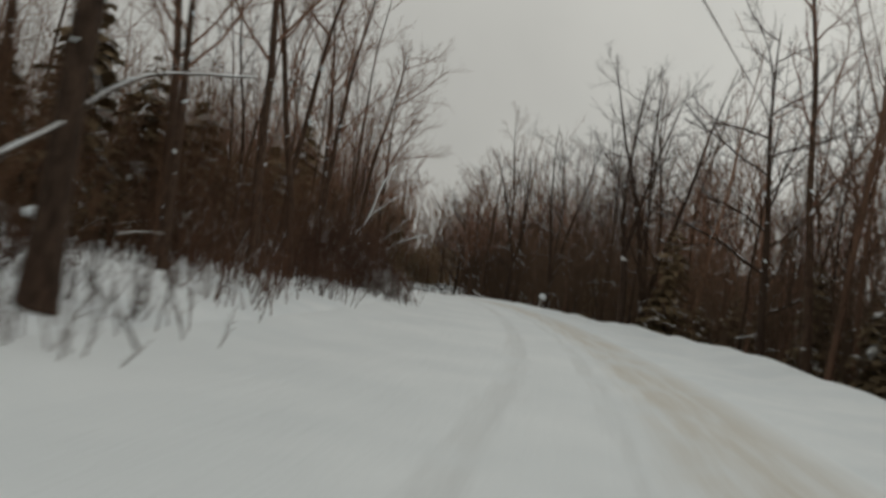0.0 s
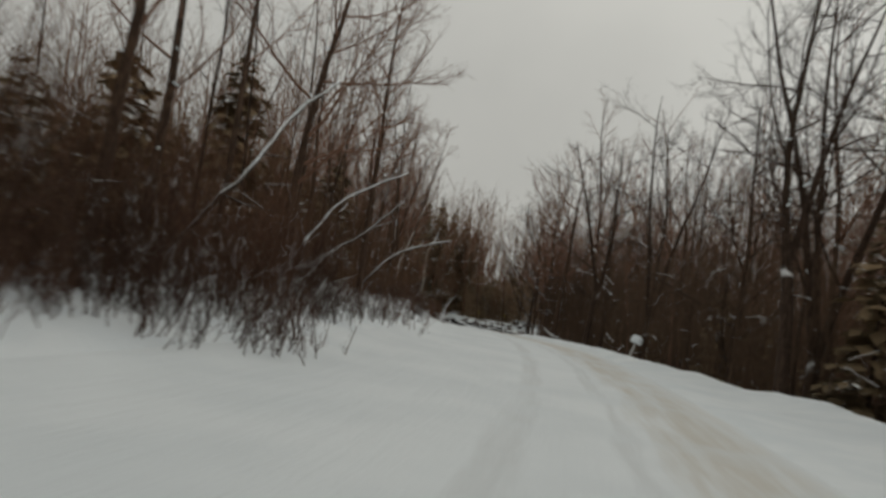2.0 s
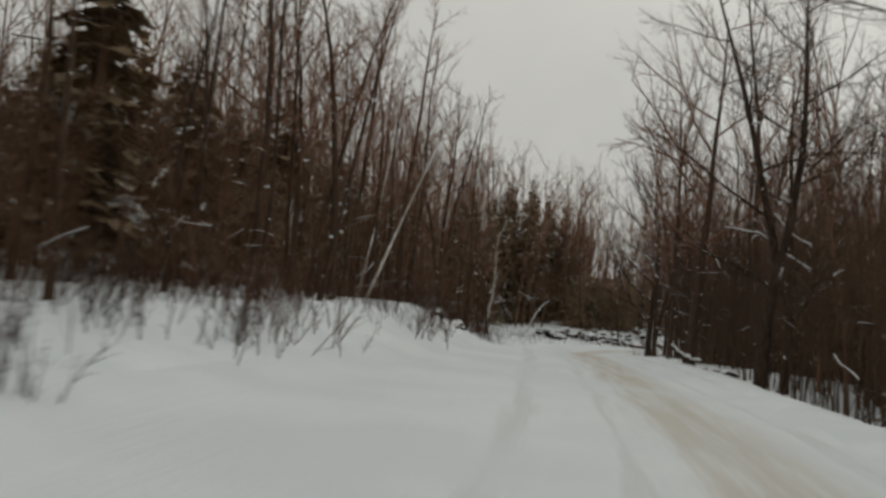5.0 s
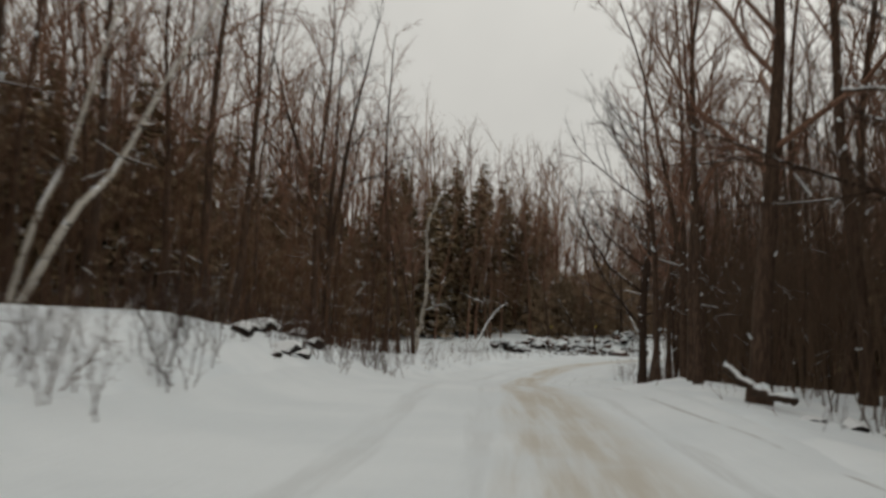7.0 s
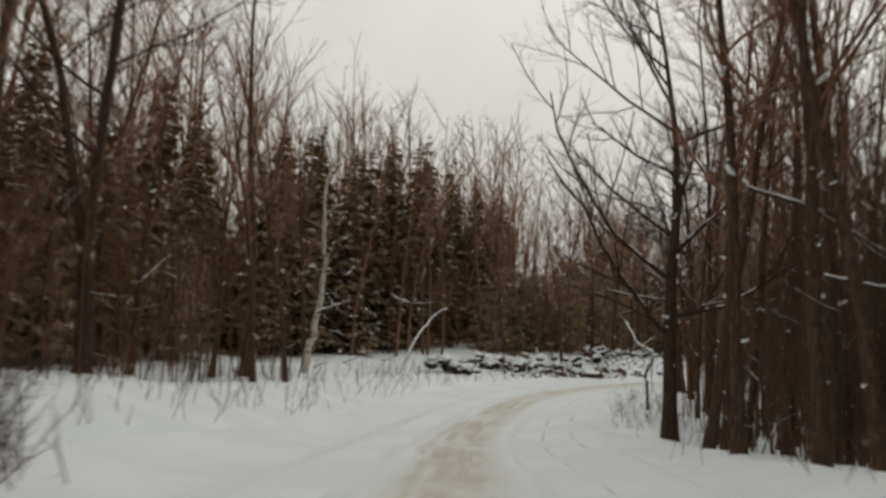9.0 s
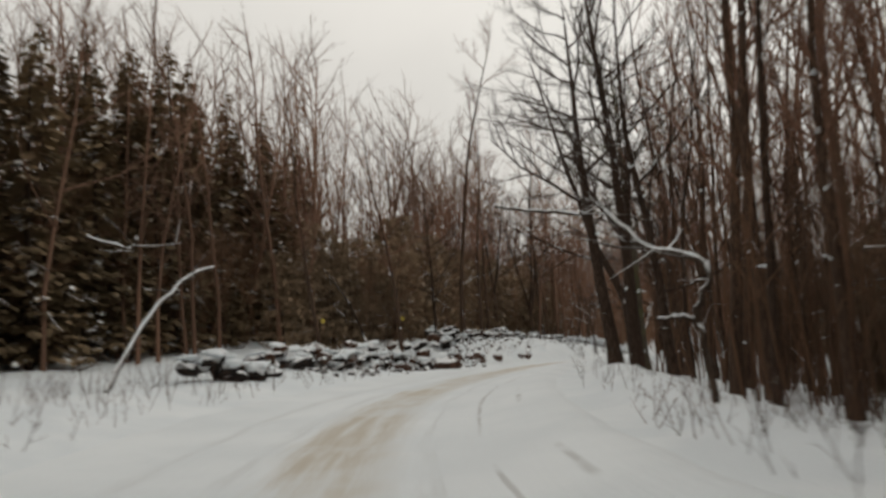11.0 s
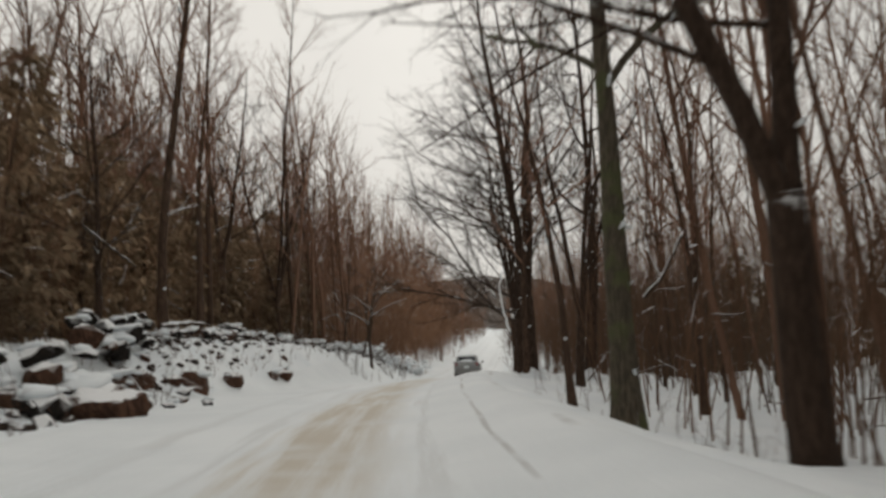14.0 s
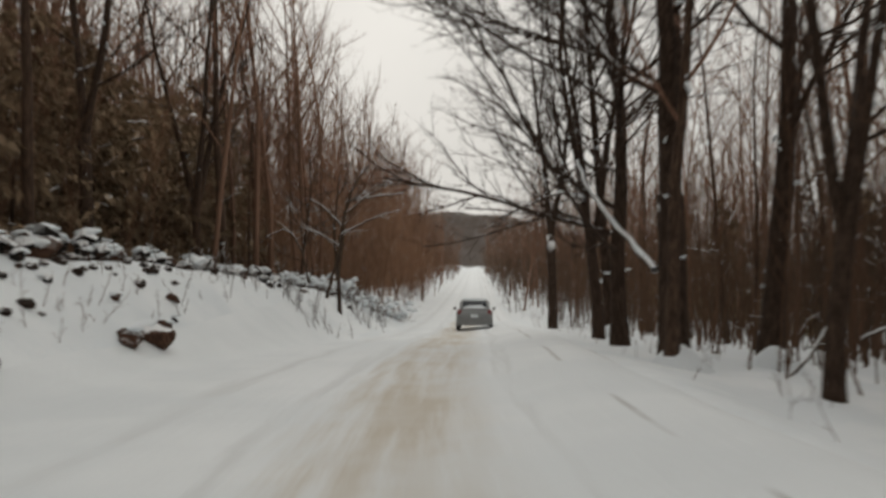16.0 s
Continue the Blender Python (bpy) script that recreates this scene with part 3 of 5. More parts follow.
def stand_at(root, x, y, lean=(0, 0), turn=0.0, sink=0.0, group=""):
    root.matrix_basis = stand(x, y, lean, turn, sink)
    taken.append((x, y))
    if group:
        root["group"] = group
    return root


# trees that stand out beside the road
EDGE_R, EDGE_L = "trees along the right verge", "trees along the left verge"
stand_at(tree_kind("mossy_tree", 101, 17, 0.34, 0.42, 12, 6.0, FULL, M_MOSS, "large bare tree with green mossy bark at the road's edge", (0.4, 1.0), lean=-0.035, sway=0.012), 3.85, 147.2, group=EDGE_R)
stand_at(tree_kind("overhanging_tree", 102, 15, 0.27, 0.40, 13, 6.5, FULL, M_DARK, "dark bare tree with long limbs reaching over the road", (0.3, 0.85), bias=(-1.0, 0.15), sway=0.02), -0.45, 134.9, lean=(-0.08, 0.08), group=EDGE_R)
stand_at(tree_kind("overhanging_tree", 103, 15, 0.24, 0.3, 14, 6.0, FULL, M_DARK, "dark forked bare tree with limbs over the road", (0.15, 0.8), forks=2, bias=(-0.95, 0.3)), 1.7, 140.3, lean=(-0.05, 0.02), group=EDGE_R)
stand_at(tree_kind("overhanging_tree", 104, 15, 0.22, 0.16, 24, 7.5, DENSE, M_DARK, "dark bare tree with twiggy limbs low over the road", (0.05, 0.7), bias=(-0.9, -0.2)), 10.4, 164.5, lean=(-0.04, 0.0), group=EDGE_R)
stand_at(tree_kind("overhanging_tree", 105, 15, 0.24, 0.20, 18, 8.0, FULL, M_DARK, "dark bare tree with twiggy limbs low over the road", (0.1, 0.8), bias=(-0.9, -0.2)), -2.4, 110.2, lean=(0.0, 0.02), group=EDGE_R)
stand_at(tree_kind("overhanging_tree", 106, 16, 0.24, 0.25, 15, 7.5, FULL, M_BARK, "tall grey bare tree with limbs over the road", (0.2, 0.85), bias=(-0.9, -0.3)), 0.8, 86.2, group=EDGE_R)
STOUT = "stout dark trunk with snow caught on the bark"
for x, y, seed, r, fork, lean in ((0.3, 134.9, 111, 0.26, 1, 0.0), (8.8, 160.7, 113, 0.27, 2, -0.02), (13.6, 169.2, 114, 0.18, 1, -0.06), (11.9, 161.4, 115, 0.27, 1, 0.02)):
    tree = stand_at(tree_kind("bare_tree", seed, 17, r, 0.3, 14, 6.0, FULL, M_DARK, STOUT, (0.35, 0.95), lean=lean, forks=fork, sway=0.025), x, y, group=EDGE_R)
    heap = Tubes()
    heap.tube([(-0.8 * r, -1.3 * r, -0.4), (-0.7 * r, -1.2 * r, 0.0), (-0.6 * r, -1.0 * r, 0.25), (-0.5 * r, -0.8 * r, 0.34), (-0.4 * r, -0.6 * r, 0.4)], (0.8, 0.62, 0.34, 0.17, 0.03), 9)
    part("drift", heap.mesh("drift", M_SNOW), tree, "snow drifted against the foot of the trunk")
stand_at(tree_kind("bare_tree", 121, 15, 0.21, 0.25, 14, 5.0, FULL, M_DARK, "dark bare tree at the top of the snowy bank", (0.3, 1.0), lean=0.03, sway=0.02), -4.9, 8.9, group=EDGE_L)
stand_at(tree_kind("overhanging_tree", 122, 13, 0.17, 0.28, 15, 6.0, FULL, M_BARK, "bare tree with limbs reaching out towards the road", (0.25, 0.8), lean=0.12, bias=(1.0, 0.05)), -6.6, 42.0, group=EDGE_L)
stand_at(tree_kind("overhanging_tree", 123, 12, 0.09, 0.35, 14, 2.8, FULL, M_BARK, "slim leaning tree on the snowy bank", (0.7, 1.2), lean=0.20, sway=0.02), -9.4, 70.3, group=EDGE_L)
for x, y, k, size in ((-0.4, 128.4, 0, 0.8), (8.9, 157.3, 2, 0.75), (12.4, 168.2, 2, 0.8), (17.0, 178.0, 1, 0.9)):
    plant(WIDE[k], x, y, size, group=EDGE_R)
for x, y, k, size in ((-1.2, 107.6, 0, 0.9), (-1.5, 102.6, 1, 1.0), (-0.5, 100.4, 2, 1.0), (0.0, 98.7, 3, 0.9), (0.4, 103.4, 0, 1.1), (-0.3, 95.3, 1, 1.05), (-0.2, 92.3, 2, 0.9),
                      (-1.9, 104.9, 3, 0.9), (8.4, 160.3, 1, 0.9), (8.0, 149.8, 0, 0.8), (5.1, 151.5, 1, 0.8), (3.8, 142.2, 3, 0.9), (1.4, 114.8, 1, 1.0), (2.2, 117.4, 2, 1.0), (0.6, 121.0, 0, 1.0)):
    plant(TALL[k], x, y, size, group=EDGE_R)
for x, y, k, size in ((8.7, 46.4, 1, 1.0), (10.7, 50.6, 2, 1.2), (9.5, 59.0, 0, 1.1), (3.3, 79.0, 1, 1.05), (20.5, 71.0, 2, 1.3), (13.0, 36.0, 0, 1.2), (4.6, 84.8, 0, 1.0), (6.5, 70.5, 2, 1.1)):
    plant(WIDE[k], x, y, size, sink=0.3, group=EDGE_R)
for x, y, k, size in ((-6.3, 16.0, 0, 0.8), (-5.7, 20.3, 2, 1.0), (-5.6, 24.2, 3, 0.9), (-6.4, 25.3, 1, 0.9), (-6.8, 33.0, 0, 1.0), (-6.6, 51.4, 2, 0.9),
                      (-11.3, 72.2, 0, 0.8), (-10.8, 72.3, 3, 0.7), (-9.8, 72.0, 1, 0.9), (-14.9, 97.8, 0, 1.1), (-17.6, 119.6, 2, 0.7), (-15.4, 110.0, 1, 0.7), (-15.3, 112.4, 3, 0.7),
                      (-18.6, 108.0, 0, 0.9), (-20.6, 109.0, 2, 0.9), (-22.7, 111.0, 1, 1.0), (-11.8, 142.2, 3, 0.7), (-8.5, 150.0, 1, 0.9), (-3.2, 164.2, 0, 1.0), (-2.4, 168.6, 2, 1.0), (-4.6, 161.0, 3, 1.2), (4.0, 181.0, 3, 1.2), (6.6, 187.5, 2, 1.1)):
    plant(TALL[k], x, y, size, group=EDGE_L)
for x, y, k, size in ((-16.8, 103.4, 2, 1.0), (-6.6, 159.8, 0, 0.7), (8.5, 181.1, 1, 0.42), (7.7, 184.5, 0, 0.42), (-1.2, 173.5, 1, 0.9), (2.6, 180.0, 2, 0.9)):
    plant(WIDE[k], x, y, size, group=EDGE_L)
SPR = "spruces at the edge of the woods"
for x, y, k, size in ((-17.5, 173.6, 1, 1.0), (-19.4, 168.2, 1, 1.0), (-21.6, 166.0, 1, 1.05), (-24.2, 164.4, 2, 1.05), (-25.5, 158.5, 2, 1.0), (-20.8, 150.5, 0, 1.02), (-24.0, 152.0, 1, 0.95),
                      (-23.5, 145.0, 0, 0.95), (-26.0, 139.0, 1, 0.85), (-25.0, 132.5, 0, 0.85), (-28.0, 127.0, 1, 0.8), (-26.5, 121.0, 0, 0.85), (-29.0, 115.0, 1, 0.75), (-28.0, 108.0, 0, 0.75),
                      (-27.5, 101.0, 0, 0.72), (-26.0, 95.0, 1, 0.65), (-25.5, 89.0, 0, 0.62), (-23.0, 128.0, 0, 0.8), (-23.5, 134.5, 1, 0.75), (-22.5, 139.0, 0, 0.85), (-22.5, 148.5, 1, 0.85), (-21.5, 154.0, 0, 0.95), (-22.0, 159.5, 1, 0.9), (-20.5, 163.5, 0, 0.95), (-18.5, 166.5, 0, 0.9), (-18.0, 170.5, 0, 0.95), (-25.0, 148.0, 0, 0.95), (-26.5, 142.0, 1, 0.9),
                      (-21.5, 99.0, 0, 0.55), (-22.0, 105.0, 1, 0.52), (-22.5, 111.5, 0, 0.6), (-23.0, 118.0, 1, 0.58), (-22.5, 124.5, 0, 0.66), (-22.5, 130.0, 1, 0.65), (-22.0, 136.5, 0, 0.75), (-21.5, 141.5, 1, 0.72), (-20.5, 146.5, 0, 0.85), (-17.0, 160.5, 0, 0.7), (-20.0, 157.5, 0, 0.8)):
    plant(SPRUCE[k], x, y, size, group=SPR)
def conifers(count, y0, y1, d0, d1, gap, size=(0.55, 0.95)):
    for _ in range(count):
        y = rnd.uniform(y0, y1)
        x = across(y, rnd.uniform(d0, d1))
        if free(x, y, gap):
            plant(rnd.choice(SMALL_SPRUCE), x, y, rnd.uniform(*size), group="young conifers in the woods")


conifers(120, 72, 150, -14, -26, 1.9, (0.8, 1.2))
conifers(110, 5, 75, -12.0, -22, 1.7, (0.55, 0.9))
conifers(60, 126, 178, -16.8, -26, 1.7, (0.6, 0.9))
conifers(40, 184, 235, -12.0, -24, 1.8, (0.6, 0.95))
for _ in range(230):
    y = rnd.uniform(150, 190)
    x = across(y, rnd.uniform(-10.4, -15.5))
    if free(x, y, 1.15):
        plant(rnd.choice(HEMLOCK), x, y, rnd.uniform(0.78, 1.0) + 0.0065 * (y - 150), group="young hemlocks behind the stone wall")
conifers(90, 10, 215, 13, 36, 2.4, (0.6, 1.0))


for _ in range(70):
    y = rnd.uniform(74, 116)
    x = across(y, rnd.uniform(-12.5, -19))
    if free(x, y, 1.6):
        plant(rnd.choice(HEMLOCK), x, y, rnd.uniform(0.7, 1.0), group="young hemlocks above the bank")
# the tall trees below the road, where it begins
for _ in range(26):
    y = rnd.uniform(34, 66)
    x = 0.40 * y + rnd.uniform(-1.5, 7)
    if free(x, y, 1.8):
        plant(rnd.choice(DEEP + WIDE[1:2]), x, y, rnd.uniform(1.05, 1.35), group="woods right of the road")
conifers(45, 22, 95, 9.5, 22, 1.6, (0.5, 0.85))


# the woods on either side
def woods(count, y0, y1, d0, d1, kinds, gap, group, size=(0.75, 1.2)):
    for _ in range(count):
        y = rnd.uniform(y0, y1)
        d = d0 + (d1 - d0) * rnd.random() ** 1.3
        x = across(y, d)
        if free(x, y, gap) and (d < 0 or d > float(edge_right(y)) + 1.5):
            plant(rnd.choice(kinds if abs(d) < 13.5 else THIN), x, y, rnd.uniform(*size), group=group)


woods(70, 4, 110, -9.0, -20, DEEP + THIN + THIN, 2.0, "woods left of the road")
woods(40, 14, 75, -8, -16, THIN, 1.4, "woods left of the road")
woods(20, 150, 235, -9, -20, DEEP + THIN, 1.8, "woods left of the road")
woods(12, 110, 235, -10, -22, DEEP + THIN + THIN, 2.0, "woods left of the road")
woods(60, 70, 150, -9.5, -15, DEEP, 1.8, "woods left of the road")
woods(100, 10, 110, 8.5, 22, DEEP + THIN, 1.7, "woods right of the road", (1.0, 1.4))
woods(60, 108, 143, 6.7, 17, DEEP + THIN, 1.3, "woods right of the road")
woods(70, 88, 235, 8.0, 24, DEEP + THIN + THIN, 1.9, "woods right of the road")
for ob in PATTERNS:
    for o in (*ob.children, ob):
        bpy.data.objects.remove(o)


# ---- undergrowth ----
def brush(name, seed, count, y0, y1, d0, d1, tall, material, label, shoots=9, girth=0.014, clump=0, fine=4, low=None):
    """Shrubs and saplings: wandering stems that fan out into shoots and fine twigs."""
    rng = np.random.default_rng(seed)
    tubes = Tubes()
    ys = rng.uniform(y0, y1, count)
    ds = d0 + (d1 - d0) * rng.random(count)
    if clump:
        own = rng.integers(0, max(1, count // clump), count)
        ys, ds = ys[own] + rng.normal(0, 0.42, count), ds[own] + rng.normal(0, 0.42, count)
    xs = way_x(ys) + ds / np.cos(way_turn(ys))
    if tall[1] > 2:
        keep = ~clearing(ys, beside(xs, ys))
        xs, ys = xs[keep], ys[keep]
    zs = land(xs, ys)
    k = len(xs)
    tilt = 0.1 if tall[1] > 2 else 0.3
    h = rng.uniform(*tall, k)
    way = np.stack([rng.normal(0, tilt, k), rng.normal(0, tilt, k), np.ones(k)], 1)
    lines = stems(rng, np.stack([xs, ys, zs - 0.1], 1), way, h, 3, 0.10, 0.03)
    r = girth * (0.5 + 0.5 * h / tall[1])
    tubes.tubes(lines, r[:, None] * np.linspace(1, 0.3, 4), 3)
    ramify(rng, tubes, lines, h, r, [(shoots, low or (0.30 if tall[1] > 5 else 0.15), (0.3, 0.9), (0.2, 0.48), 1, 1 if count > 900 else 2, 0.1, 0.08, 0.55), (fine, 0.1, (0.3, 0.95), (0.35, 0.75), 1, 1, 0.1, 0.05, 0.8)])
    return tagged(new(name, tubes.mesh(name, material)), label, "undergrowth", kind="stuff")


def woodland(name, seed, count, y0, y1, d0, d1, tall, label, limbs=10, plan=SPARE):
    """Trees too deep in the woods to tell apart, in one mesh."""
    rng = np.random.default_rng(seed)
    tubes = Tubes()
    ys, ds = rng.uniform(y0, y1, count), d0 + (d1 - d0) * rng.random(count)
    xs = way_x(ys) + ds / np.cos(way_turn(ys))
    h = rng.uniform(*tall, count)
    r = 0.0075 * h
    way = np.stack([rng.normal(0, 0.05, count), rng.normal(0, 0.05, count), np.ones(count)], 1)
    lines = stems(rng, np.stack([xs, ys, land(xs, ys) - 0.3], 1), way, h, 5, 0.05, 0.03)
    tubes.tubes(lines, r[:, None] * np.linspace(1, 0.15, 6), 4)
    ramify(rng, tubes, lines, h, r, [(limbs, 0.28, (0.4, 0.95), (0.2, 0.34), 2, 3, 0.12, 0.08, 0.42)] + plan)
    return tagged(new(name, tubes.mesh(name, M_FAR)), label, "woods", kind="stuff")


BELOW_WOODS = "bare woods below the road"
FAR = [(8, 0.1, (0.35, 0.8), (0.35, 0.7), 1, 1, 0.1, 0.06, 0.6)]
woodland("distant_woods", 21, 200, 0, 270, -22, -60, (12, 17), "deep bare woods behind the roadside trees")
woodland("distant_woods", 22, 170, -10, 230, 20, 55, (13, 19), "deep bare woods behind the roadside trees")
woodland("distant_woods", 23, 200, 200, 420, -4.3, -34, (10, 16), "bare woods along the far road", 10, FAR)
woodland("distant_woods", 24, 200, 200, 420, 3.6, 34, (10, 16), "bare woods along the far road", 10, FAR)
woodland("distant_woods", 25, 240, 176, 285, -7.5, -24, (14, 20), "bare woods behind the stone wall", 12)
woodland("distant_woods", 26, 80, 60, 130, 14, 30, (13, 18), "bare woods below the road")
woodland("distant_woods", 27, 110, 60, 150, -14, -30, (13, 17), "bare woods above the bank")
woodland("distant_woods", 28, 170, 150, 280, 10, 36, (14, 19), "bare woods below the road")
woodland("distant_woods", 29, 150, 96, 215, -20, -38, (19, 25), "tall bare trees behind the spruces")
woodland("distant_woods", 30, 90, 108, 150, 9, 26, (15, 20), "bare woods below the road")
woodland("distant_woods", 31, 150, 22, 120, 10, 30, (14, 22), BELOW_WOODS, 12)
woodland("distant_woods", 32, 48, 150, 205, -13, -26, (16, 22), "tall bare woods behind the stone wall", 13, FINE[1:])
THICKET = "dense brown thicket of saplings in snowy woods"
BELOW = "dense brown thicket of saplings below the road"
brush("undergrowth", 1, 700, 3, 74, -7.6, -12, (1.0, 4.5), M_BRUSH, THICKET, 9, 0.014, 0, 5)
brush("undergrowth", 27, 330, 16, 43, -6.4, -9.2, (0.8, 2.8), M_WEED, "dark reddish thicket along the top of the bank", 9, 0.013, 0, 5, 0.05)
brush("undergrowth", 28, 260, 27, 43, -6.3, -8.4, (0.9, 3.2), M_WEED, "dark reddish thicket along the top of the bank", 10, 0.014, 0, 6, 0.05)
brush("undergrowth", 2, 1300, 3, 75, -10.5, -24, (3.5, 6.8), M_BRUSH, THICKET, 9, 0.024, 0, 6)
brush("undergrowth", 16, 500, 72, 128, -13.5, -26, (4.0, 7.5), M_BRUSH, THICKET, 9, 0.026, 0, 6)
brush("undergrowth", 3, 350, 150, 200, -9.0, -13, (1.0, 4.5), M_BRUSH, THICKET, 9, 0.014, 0, 5)
brush("undergrowth", 4, 700, 126, 215, -15, -26, (4.0, 7.8), M_HAZED, THICKET, 9, 0.024, 0, 6)
brush("undergrowth", 15, 950, -5, 55, 9.5, 24, (3.0, 8.0), M_THICKET, BELOW, 9, 0.030, 0, 6)
brush("undergrowth", 5, 1600, 48, 112, 6.3, 22, (3.5, 9.5), M_THICKET, BELOW, 9, 0.028, 0, 6)
brush("undergrowth", 22, 700, -10, 120, 24, 48, (4.0, 9.0), M_THICKET, "deep brown thicket in the valley", 7, 0.06, 0, 3)
brush("undergrowth", 17, 450, 106, 132, 8.0, 24, (3.0, 7.5), M_THICKET, BELOW, 9, 0.026, 0, 6)
brush("undergrowth", 6, 1250, 112, 215, 10.5, 30, (2.5, 7.0), M_THICKET, "brown thicket of saplings among trees", 9, 0.026, 0, 6)
brush("undergrowth", 7, 700, 195, 400, -3.9, -28, (3.0, 9.0), M_BRUSH, "brown thicket along the far road", 10, 0.045, 0, 4, 0.04)
brush("undergrowth", 8, 700, 195, 400, 3.3, 28, (3.0, 9.0), M_THICKET, "brown thicket along the far road", 10, 0.045, 0, 4, 0.04)
brush("undergrowth", 24, 160, 122, 154, -16.7, -20, (5.0, 7.6), M_HAZED, "tall brown thicket behind the clearing", 13, 0.024, 0, 8)
brush("undergrowth", 25, 90, 151, 206, -9.6, -12.5, (4.5, 7.4), M_HAZED, "tall brown thicket above the stone wall", 13, 0.022, 0, 8)
brush("undergrowth", 13, 380, 182, 250, -7.5, -22, (3.0, 6.5), M_HAZED, THICKET, 9, 0.022, 0, 6, 0.04)
brush("undergrowth", 14, 600, 155, 250, 7.5, 20, (3.0, 8.0), M_THICKET, THICKET, 9, 0.028, 0, 6, 0.04)
brush("undergrowth", 20, 210, 190, 245, -4.6, -9.5, (4.5, 10.0), M_HAZED, "reddish brown thicket at the edge of the road", 15, 0.024, 0, 8, 0.04)
brush("saplings", 18, 420, 112, 200, 6.0, 12, (3.0, 7.0), M_BRUSH, "thin saplings rising from the snowy slope", 6, 0.03, 0, 2)
brush("saplings", 19, 300, 78, 118, -8.2, -13, (3.5, 7.5), M_BRUSH, "thin saplings rising from the snowbank", 6, 0.03, 0, 2)
brush("roadside_weeds", 23, 70, 112.5, 119, 3.4, 6.2, (0.4, 1.3), M_WEED, "dry brown weeds round the crooked tree", 5, 0.008, 0, 1)
brush("roadside_shrubs", 26, 150, 171, 196, -4.2, -6.8, (0.3, 1.0), M_LADENTWIG, "low shrubs bowed under fresh snow", 8, 0.016, 12, 3)
brush("roadside_shrubs", 29, 260, 31, 48, -5.6, -7.4, (0.35, 1.15), M_LADENTWIG, "low shrubs on the bank dusted with snow", 8, 0.013, 9, 4)
WEEDS = "dry brown weeds standing out of the snow"
brush("roadside_weeds", 9, 1300, 2, 160, -5.6, -9.5, (0.3, 1.3), M_WEED, WEEDS, 6, 0.009, 0, 1)
brush("roadside_weeds", 10, 350, 80, 200, 3.6, 7.0, (0.3, 1.0), M_WEED, WEEDS, 4, 0.006, 0, 1)
brush("roadside_weeds", 21, 620, 146, 196, -5.5, -9.0, (0.25, 1.0), M_WEED, "dry brown weeds among the stones", 6, 0.009, 0, 1)
brush("roadside_shrubs", 11, 700, 3, 56, -4.9, -8.4, (0.4, 1.3), M_WEED, "clumps of dry reddish shrubs in the snow", 7, 0.014, 20, 2)
brush("roadside_shrubs", 12, 620, 58, 96, -5.2, -9.0, (0.5, 1.6), M_WEED, "clumps of dry brown shrubs on the snowbank", 7, 0.013, 14, 2)


def laden(name, seed, count, y0, y1, d0, d1, label):
    """Broken branches caught in the thicket, each with its line of snow."""
    rng = np.random.default_rng(seed)
    tubes = Tubes()
    for _ in range(count):
        y, d = rng.uniform(y0, y1), d0 + (d1 - d0) * rng.random() ** 1.5
        x = across(y, d)
        a, up = rng.random() * 6.28, rng.uniform(-0.2, 0.75)
        way = np.array([np.cos(a) * np.cos(up), np.sin(a) * np.cos(up), np.sin(up)])
        r = rng.uniform(0.014, 0.03)
        pts = stem(rng, (x, y, float(land(x, y)) + 0.4 + 4.2 * rng.random() ** 1.3), way, rng.uniform(0.3, 1.1), 3, 0.12, 0.0)
        tubes.tube(pts, (r, r * 0.95, r * 0.85, r * 0.5), 6)
    return tagged(new(name, tubes.mesh(name, M_LADEN)), label, "branches", kind="stuff")


LADEN = "broken branches in the thicket lined with fresh snow"
laden("snowy_branches", 41, 120, 6, 72, -8.0, -12, LADEN)
laden("snowy_branches", 42, 190, 72, 130, -8.5, -14, LADEN)
laden("snowy_branches", 43, 110, 148, 215, -8.5, -13, LADEN)
laden("snowy_branches", 44, 110, 30, 112, 5.5, 12, LADEN)
laden("snowy_branches", 45, 200, 112, 200, 7.5, 14, LADEN)


# ---- single trunks, limbs and logs ----
def curve(pts, n):
    """A smooth line through a few points."""
    pts = np.array(pts, float)
    u = np.linspace(0, len(pts) - 1, n)
    return np.stack([smooth_curve(range(len(pts)), pts[:, k])(u) for k in range(3)], 1)


